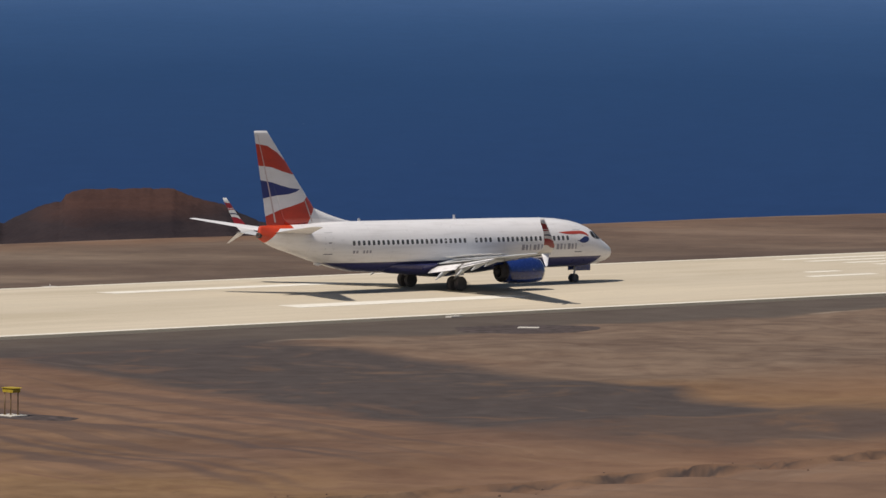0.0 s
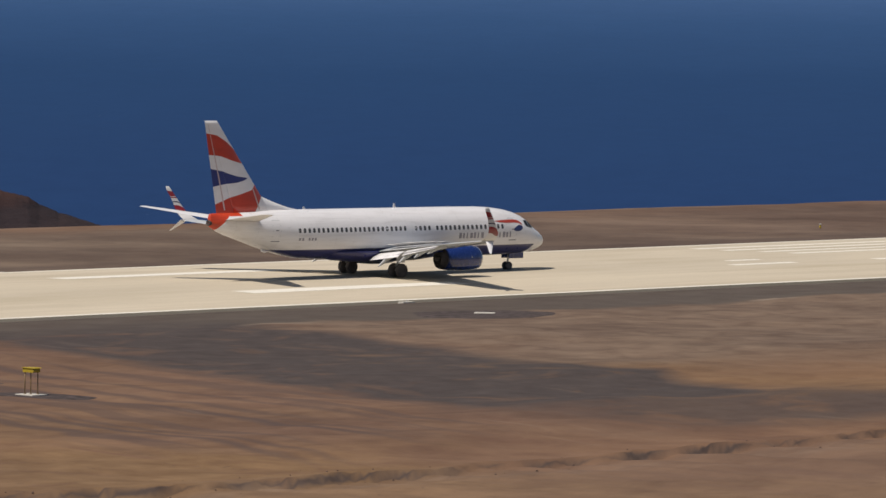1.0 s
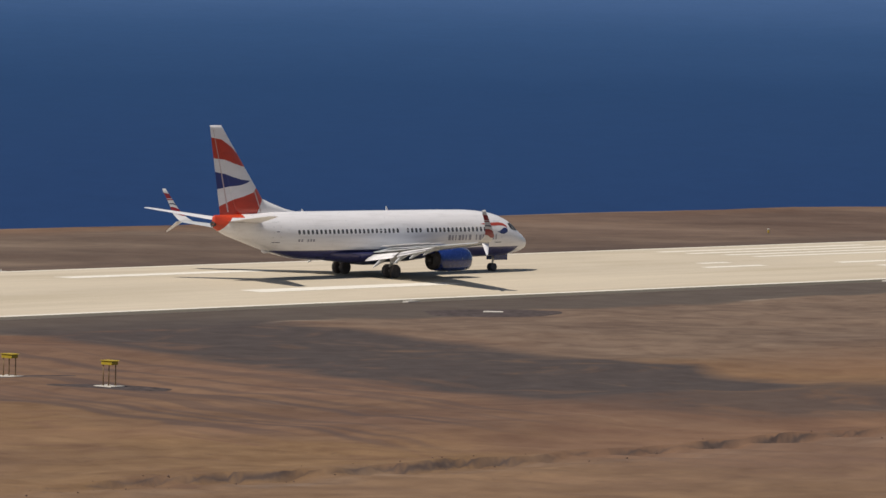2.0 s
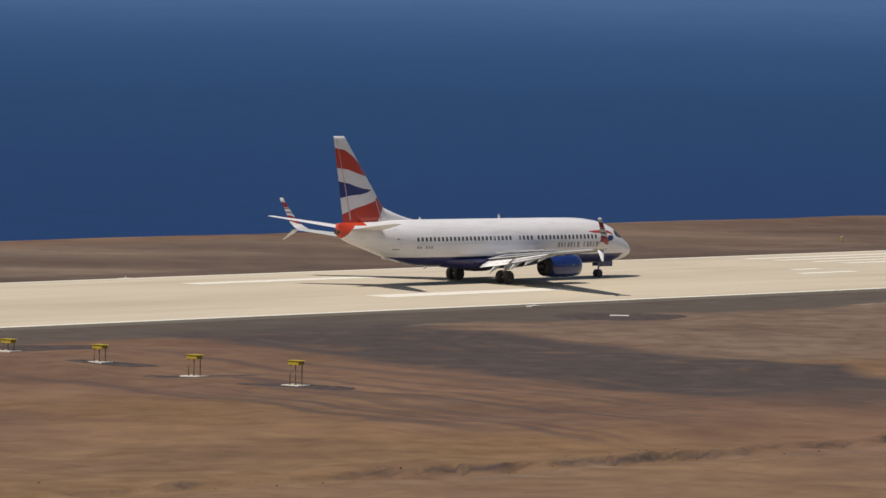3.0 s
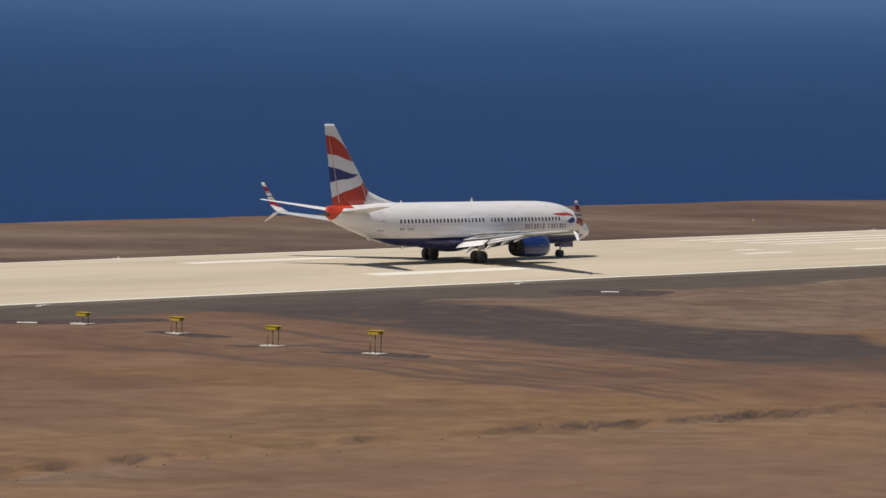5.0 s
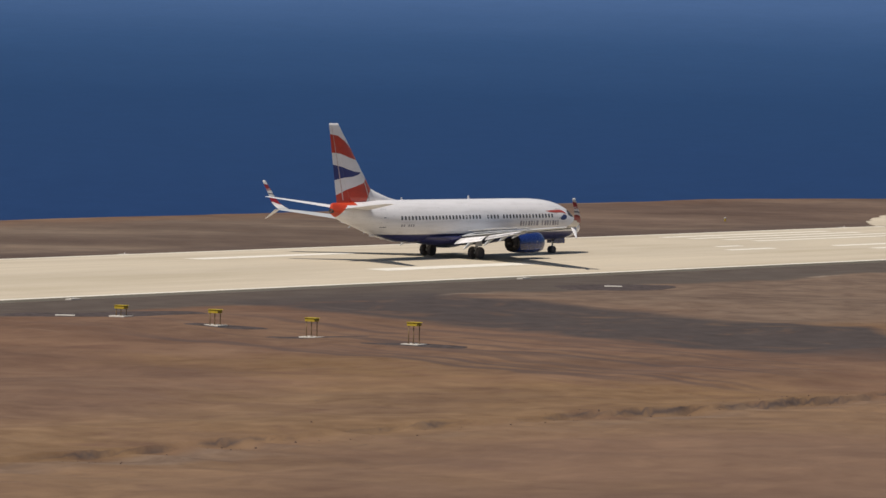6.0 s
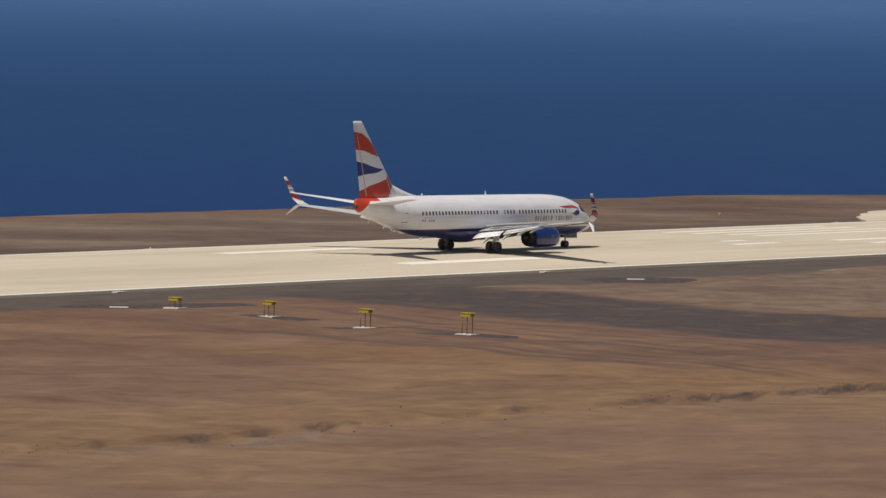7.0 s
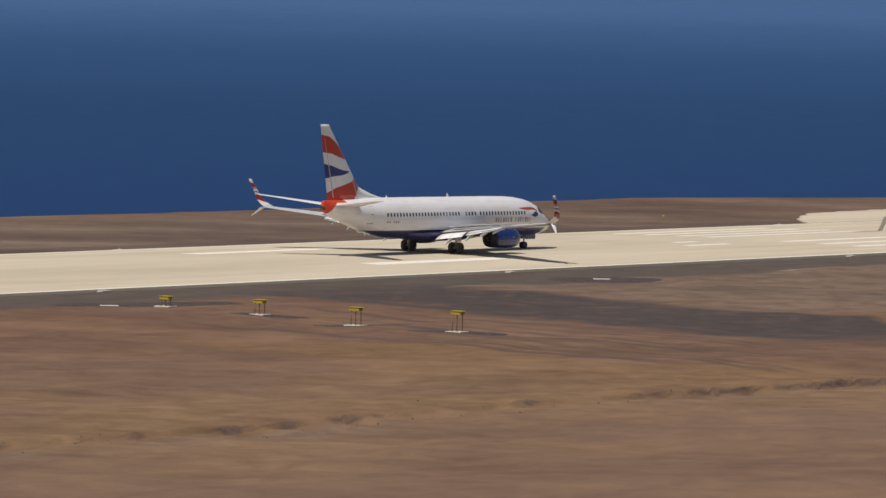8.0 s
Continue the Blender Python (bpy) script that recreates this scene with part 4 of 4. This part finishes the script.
for s in (-1, 1):
    ey, ez = s * 4.83, 1.58
    prof = [(6.70, 0.80), (6.78, 0.86), (6.74, 0.94), (6.58, 1.01), (6.0, 1.09), (5.4, 1.12), (4.6, 1.11), (3.9, 1.06), (3.3, 0.99), (2.95, 0.93), (2.91, 0.89), (3.5, 0.86)]
    eng = part("engine", flat_bottom(lathe(prof, (0, ey, ez), 40), ez), M_BLUE, airliner, "glossy dark blue engine nacelle under the wing")
    part("inlet_lip", flat_bottom(lathe([(6.60, 1.010), (6.72, 0.970), (6.81, 0.89), (6.77, 0.81), (6.6, 0.775), (6.4, 0.77)], (0, ey, ez), 40), ez), M_METAL, eng, "bare metal inlet lip")
    part("fan_disc", lathe([(6.25, 0.78), (6.3, 0.3), (6.52, 0.16), (6.65, 0.01)], (0, ey, ez), 32), M_DARKMETAL, eng, "dark fan and spinner")
    part("fan_duct", flat_bottom(lathe([(2.93, 0.885), (3.15, 0.88), (3.2, 0.5)], (0, ey, ez), 32), ez), M_DUCT, eng, "dark fan duct")
    part("core_nozzle", lathe([(3.3, 0.70), (2.85, 0.64), (2.5, 0.50), (2.46, 0.46), (2.8, 0.40)], (0, ey, ez), 28), M_DUCT, eng, "dark exhaust nozzle")
    part("exhaust_cone", lathe([(2.7, 0.34), (2.4, 0.26), (2.15, 0.11), (2.1, 0.01)], (0, ey, ez), 24), M_DUCT, eng)
    rings = []
    for i in range(7):
        k = i / 6
        x = 6.3 - 6.2 * k
        lo = ez + 0.9 - 0.55 * k
        hi = ez + 1.12 + 0.18 * math.sin(math.pi * min(1, k * 1.3)) if k < 0.6 else 2.35
        w = 0.07 + 0.16 * math.sin(math.pi * min(0.95, 0.1 + k))
        rings.append([(x, ey - w, lo), (x, ey + w, lo), (x, ey + w * 0.7, hi), (x, ey - w * 0.7, hi)])
    part("pylon", loft(rings), M_BLUE, eng, "blue engine pylon")
    bm = bmesh.new()
    yy = ey + s * 1.115
    box(bm, (5.30, min(yy, yy - s * 0.02), ez + 0.10), (5.42, max(yy, yy - s * 0.02), ez + 0.24))
    part("nacelle_badge", bm, M_TITLE, eng, "small grey badge", False)
    rings = []
    for i in range(6):
        k = i / 5
        x = 6.35 - 1.3 * k
        h = 0.34 * math.sin(math.pi * (0.12 + 0.80 * k))
        rings.append([(x, ey - s * 0.72 - 0.012, ez + 0.74), (x, ey - s * 0.72 + 0.012, ez + 0.74), (x, ey - s * (0.72 + h) + 0.012, ez + 0.76 + h), (x, ey - s * (0.72 + h) - 0.012, ez + 0.76 + h)])
    part("nacelle_strake", loft(rings), M_BLUE, eng)


# landing gear
def add_wheel(parent, x, y, r, w):
    prof = [(-w, r * 0.52), (-w, r * 0.78), (-w * 0.82, r * 0.95), (-w * 0.4, r), (w * 0.4, r), (w * 0.82, r * 0.95), (w, r * 0.78), (w, r * 0.52)]
    wheel = part("tyre", lathe(prof, (x, y, r + TOP), 32, "y"), M_TYRE, parent, "black rubber tyre")
    part("rim", lathe([(-w * 0.86, 0.05), (-w * 0.80, r * 0.5), (w * 0.80, r * 0.5), (w * 0.86, 0.05)], (x, y, r + TOP), 24, "y"), M_STRUT, wheel, "grey metal wheel rim")


for s in (-1, 1):
    gear = empty("main_landing_gear", "", "")
    gear.parent = airliner
    tagged(gear, "twin-wheel main landing gear leg")
    for dy in (-0.43, 0.43):
        add_wheel(gear, 0.0, s * 2.86 + dy, 0.565, 0.20)
    bm = bmesh.new()
    rod(bm, (0, s * 2.86, 0.6), (0.05, s * 2.90, 2.3), 0.13, 0.16, 16)
    rod(bm, (0, s * 2.3, 0.625), (0, s * 3.42, 0.625), 0.09, 0.09, 12)
    rod(bm, (0.05, s * 2.88, 1.55), (0.05, s * 1.5, 2.1), 0.07, 0.07, 10)
    rod(bm, (-0.28, s * 2.86, 0.95), (-0.05, s * 2.88, 1.4), 0.04, 0.04, 8)
    part("strut", bm, M_STRUT, gear, "grey oleo strut with side brace")
    bm = box(bmesh.new(), (-0.42, s * 3.12 - 0.02, 1.25), (0.5, s * 3.12 + 0.02, 2.25), 0.015)
    part("gear_door", bm, M_WHITE, gear, "white strut door", False)
gear = empty("nose_landing_gear", "", "")
gear.parent = airliner
tagged(gear, "twin-wheel nose landing gear leg")
gear.location = (0, 0, 15.55 * math.tan(radians(PITCH_DOWN)))
for dy in (-0.2, 0.2):
    add_wheel(gear, 15.55, dy, 0.345, 0.10)
bm = bmesh.new()
rod(bm, (15.55, 0, 0.4), (15.75, 0, 1.7), 0.075, 0.10, 14)
rod(bm, (15.55, -0.26, 0.405), (15.55, 0.26, 0.405), 0.05, 0.05, 10)
rod(bm, (15.66, 0, 1.1), (16.7, 0, 1.7), 0.045, 0.045, 8)
part("strut", bm, M_STRUT, gear, "grey nose strut")
for dy in (-0.42, 0.42):
    bm = box(bmesh.new(), (15.3, dy - 0.015, 1.02), (17.0, dy + 0.015, 1.66), 0.012)
    part("gear_door", bm, M_BLUE, gear, "dark blue open nose gear door", False)

bm = loft([[(-11.6, -0.10, 2.20), (-11.6, 0.10, 2.20), (-11.6, 0.10, 2.40), (-11.6, -0.10, 2.40)],
           [(-12.1, -0.09, 2.12), (-12.1, 0.09, 2.12), (-12.1, 0.09, 2.50), (-12.1, -0.09, 2.50)],
           [(-12.45, -0.06, 2.22), (-12.45, 0.06, 2.22), (-12.45, 0.06, 2.60), (-12.45, -0.06, 2.60)]])
part("tail_skid", bm, M_WHITE, airliner, "small white tail skid", False)

# aerials and beacons on the crown and belly
for x, h in ((2.3, 0.36), (-7.8, 0.22)):
    z = station(x)[1] - 0.02
    bm = loft([[(x + 0.16, -0.02, z), (x + 0.16, 0.02, z), (x - 0.16, 0.02, z), (x - 0.16, -0.02, z)],
               [(x - 0.02, -0.012, z + h), (x - 0.02, 0.012, z + h), (x - 0.16, 0.012, z + h), (x - 0.16, -0.012, z + h)]])
    part("aerial", bm, M_WHITE, airliner, "white blade aerial", False)

# ---- dark gravel beds with white slabs beside the runway ----
def gravel_bed(cx, cy, rx, ry, turn):
    bm = bmesh.new()
    ca, sa = math.cos(radians(turn)), math.sin(radians(turn))
    rings = []
    for k in (0.0, 0.3, 0.6, 0.85, 1.0):
        ring = []
        for i in range(40):
            a = 2 * math.pi * i / 40
            w = 1 + 0.10 * noise.noise((math.cos(a) * 1.5 + cx, math.sin(a) * 1.5 + cy, 0)) + 0.05 * noise.noise((math.cos(a) * 6 + cx, math.sin(a) * 6, 1))
            u, v = rx * k * w * math.cos(a), ry * k * w * math.sin(a)
            x, y = cx + u * ca - v * sa, cy + u * sa + v * ca
            ring.append((x, y, ground_height(x, y) + (0.035 if k < 1 else -0.05)))
        rings.append(ring)
    rings = rings[1:]
    bm = loft(rings, caps=False)
    bm.faces.new([v for v in bm.verts][:40])
    ob = finish("gravel_bed", bm, M_GRAVEL)
    return tagged(ob, "bed of dark grey gravel laid in the brown soil", "gravel", "gravel beds", "structure")


gravel_bed(-96.3, -41.2, 8.6, 4.6, -52)
gravel_bed(-100.4, -57.0, 3.4, 1.7, -50)
gravel_bed(-103.0, -67.8, 4.2, 1.8, -52)
gravel_bed(-105.4, -78.6, 4.2, 1.9, -52)
gravel_bed(-26.6, -38.4, 5.6, 5.2, -50)


def flat_slab(x, y, turn, lx, ly):
    bm = box(bmesh.new(), (-lx / 2, -ly / 2, -0.3), (lx / 2, ly / 2, 0.10), 0.02)
    ob = finish("concrete_slab", bm, M_PAD, smooth=False)
    ob.matrix_world = pose(x, y, ground_height(x, y), 0, 0, turn)
    return tagged(ob, "white concrete slab flush in a dark gravel bed", "slab", "slabs in gravel")


flat_slab(-25.4, -37.4, -50, 1.5, 0.9)
flat_slab(-97.4, -38.4, -50, 1.5, 0.9)


# ---- approach slope indicator units ----
def build_papi(h):
    u = empty("slope_indicator", "yellow light unit on thin legs over a white concrete pad", "airfield light", "slope indicator row")
    rings = []
    for a, e in ((-0.40, 0.04), (-0.36, 0.0), (0.36, 0.0), (0.42, 0.05)):
        rings.append([(a, y, h + z) for y, z in ((-0.58 + e, 0.0), (0.58 - e, 0.0), (0.62 - e, 0.14), (0.56 - e, 0.32 - e), (-0.56 + e, 0.32 - e), (-0.62 + e, 0.14))])
    part("housing", loft(rings), M_YELLOW, u, "yellow painted sheet metal housing", False)
    bm = loft([[(a, y, h + z) for y, z in ((-0.66, 0.32), (0.66, 0.32), (0.60, 0.37), (-0.60, 0.37))] for a in (-0.46, 0.50)])
    part("hood", bm, M_YELLOW, u, "yellow hood", False)
    for y in (-0.42, 0.0, 0.42):
        lens = lathe([(0.40, 0.09), (0.44, 0.085), (0.45, 0.02)], (0, y, h + 0.16), 12)
        part("lens", lens, M_GLASS, u, "dark glass lens")
    for x, y in ((-0.28, 0.42), (-0.05, 0.0), (0.30, -0.42)):
        bm = rod(bmesh.new(), (x, y, 0.10), (x, y, h + 0.02), 0.05, 0.042, 10)
        rod(bm, (x, y, 0.10), (x, y, 0.15), 0.11, 0.11, 10)
        part("leg", bm, M_RUST, u, "thin brown leg")
    part("pad", box(bmesh.new(), (-0.85, -0.95, -0.3), (0.85, 0.95, 0.10), 0.03), M_PAD, u, "white concrete pad", False)
    return u


for x, y, h in ((-98.8, -45.3, 0.62), (-101.1, -56.5, 0.98), (-103.4, -67.6, 1.22), (-105.4, -78.6, 1.40)):
    build_papi(h * 1.3).matrix_world = pose(x, y, ground_height(x, y) + 0.02, 0, 0, 4) @ Matrix.Scale(0.74, 4)


# ---- runway edge lights, marker posts, the turning pad ----
def build_edge_light():
    u = empty("runway_edge_light", "small white elevated light at the runway edge", "airfield light", "runway edge lights")
    part("base_slab", box(bmesh.new(), (-1.1, -0.55, -0.25), (1.1, 0.55, 0.04), 0.02), M_PAD, u, "pale concrete footing", False)
    part("base_plate", lathe([(0.0, 0.22), (0.03, 0.22), (0.05, 0.16)], (0, 0, 0), 16, "y"), M_PAD, u)
    part("stem", rod(bmesh.new(), (0, 0, 0.03), (0, 0, 0.24), 0.05, 0.05, 10), M_WHITE, u)
    part("dome", lathe([(0.22, 0.06), (0.27, 0.07), (0.32, 0.05), (0.34, 0.01)], (0, 0, 0), 16, "y"), M_MARK, u, "pale glass dome")
    for c in u.children:
        if c.name.startswith(("base_plate", "dome")):
            c.rotation_euler = (radians(90), 0, 0)
    return u


light = build_edge_light()
light.matrix_world = pose(-79.0, 24.0, -0.28) @ Matrix.Scale(0.75, 4)
for x, y in ((-19.0, 24.0), (41.0, 24.0), (101.0, 24.0), (-79.0, -22.9), (-19.0, -22.9), (41.0, -22.9), (101.0, -22.9), (161.0, -22.9)):
    copy_thing(light, pose(x, y, -0.28) @ Matrix.Scale(0.75, 4))


def build_turning_pad():
    bm = bmesh.new()
    line = ((106, 23.2), (113, 29.0), (122, 34.4), (132, 39.4), (141, 40.8), (155, 41.8), (233, 44.6))
    edge = []
    for (xa, ya), (xb, yb) in zip(line, line[1:]):
        n = max(1, int((xb - xa) / 1.5))
        for i in range(n):
            x, y = xa + (xb - xa) * i / n, ya + (yb - ya) * i / n
            edge.append((x, y + 0.9 * noise.noise((x * 0.35, 2.0, 0)) * min(1.0, (x - 106) / 5)))
    edge += [(233, 44.9), (233, 23.2)]
    top = [bm.verts.new((x, y, -0.19)) for x, y in edge]
    low = [bm.verts.new((x, y, -0.6)) for x, y in edge]
    bm.faces.new(top)
    for i in range(len(edge)):
        j = (i + 1) % len(edge)
        bm.faces.new((top[i], top[j], low[j], low[i]))
    return tagged(finish("turning_pad", bm, M_RUNWAY, smooth=False), "pale concrete turning pad beside the runway end", "apron", kind="structure")


build_turning_pad()
post = empty("marker_post", "short yellow marker post on dark soil", "marker", at=(100.2, 39.4, ground_height(100.2, 39.4)))
part("post", rod(bmesh.new(), (0, 0, -0.1), (0, 0, 0.34), 0.10, 0.09, 12), M_YELLOW, post)
part("cap", rod(bmesh.new(), (0, 0, 0.34), (0, 0, 0.44), 0.14, 0.10, 14), M_PAD, post, "pale cap")


def guide_line():
    """The painted line that leaves the middle of the runway for the turning pad."""
    bm = bmesh.new()
    pts = [(84.0 + 0.75 * i, 3.7) for i in range(7)]
    for i in range(1, 9):
        a = radians(30.6) * i / 8
        pts.append((88.5 + 5.0 * math.sin(a), 3.7 + 5.0 * (1 - math.cos(a))))
    x0, y0 = pts[-1]
    pts += [(x0 + 1.2 * k * math.cos(radians(30.6)), y0 + 1.2 * k * math.sin(radians(30.6))) for k in range(1, 41)]
    rows = []
    for n, (x, y) in enumerate(pts):
        xa, ya = pts[max(0, n - 1)]
        xb, yb = pts[min(len(pts) - 1, n + 1)]
        side = Vector((ya - yb, xb - xa)).normalized() * (0.24 + 0.03 * noise.noise((x * 0.6, 4.0, 0)))
        row = []
        for q in (-1, 1):
            u, v = x + q * side.x, y + q * side.y
            row.append(bm.verts.new((u, v, (runway_z(v) if v < FAR_EDGE else -0.19) + 0.016)))
        rows.append(row)
    for a, b in zip(rows, rows[1:]):
        bm.faces.new((a[0], b[0], b[1], a[1]))
    o = finish("guide_line", bm, M_OLIVE, smooth=False)
    return tagged(o, "worn dark olive guide line painted across the concrete", "runway marking", "runway markings", "structure")


guide_line()


# ---- loose stones ----
def build_stones():
    rng = random.Random(7)
    verts, faces = [], []
    for n in range(130):
        x = rng.uniform(-225, -70)
        y = -126.5 + rng.gauss(0, 1.6)
        s = 0.03 + 0.09 * rng.random() ** 3
        z = ground_height(x, y)
        k = len(verts)
        ring = []
        for i in range(6):
            a = math.pi / 3 * i + rng.uniform(-0.3, 0.3)
            d = s * rng.uniform(0.7, 1.2)
            verts.append((x + d * math.cos(a), y + d * math.sin(a), z - 0.03))
        for i in range(6):
            a = math.pi / 3 * i + rng.uniform(-0.4, 0.4)
            d = s * rng.uniform(0.4, 0.75)
            verts.append((x + d * math.cos(a), y + d * math.sin(a), z + s * rng.uniform(0.5, 0.95)))
        for i in range(6):
            j = (i + 1) % 6
            faces.append((k + i, k + j, k + 6 + j, k + 6 + i))
        faces.append(tuple(k + 6 + i for i in range(6)))
    me = bpy.data.meshes.new("loose_stones")
    me.from_pydata(verts, [], faces)
    me.materials.append(M_STONE)
    return tagged(new("loose_stones", me), "loose dark brown stones scattered over the soil", "stones", kind="stuff")


build_stones()
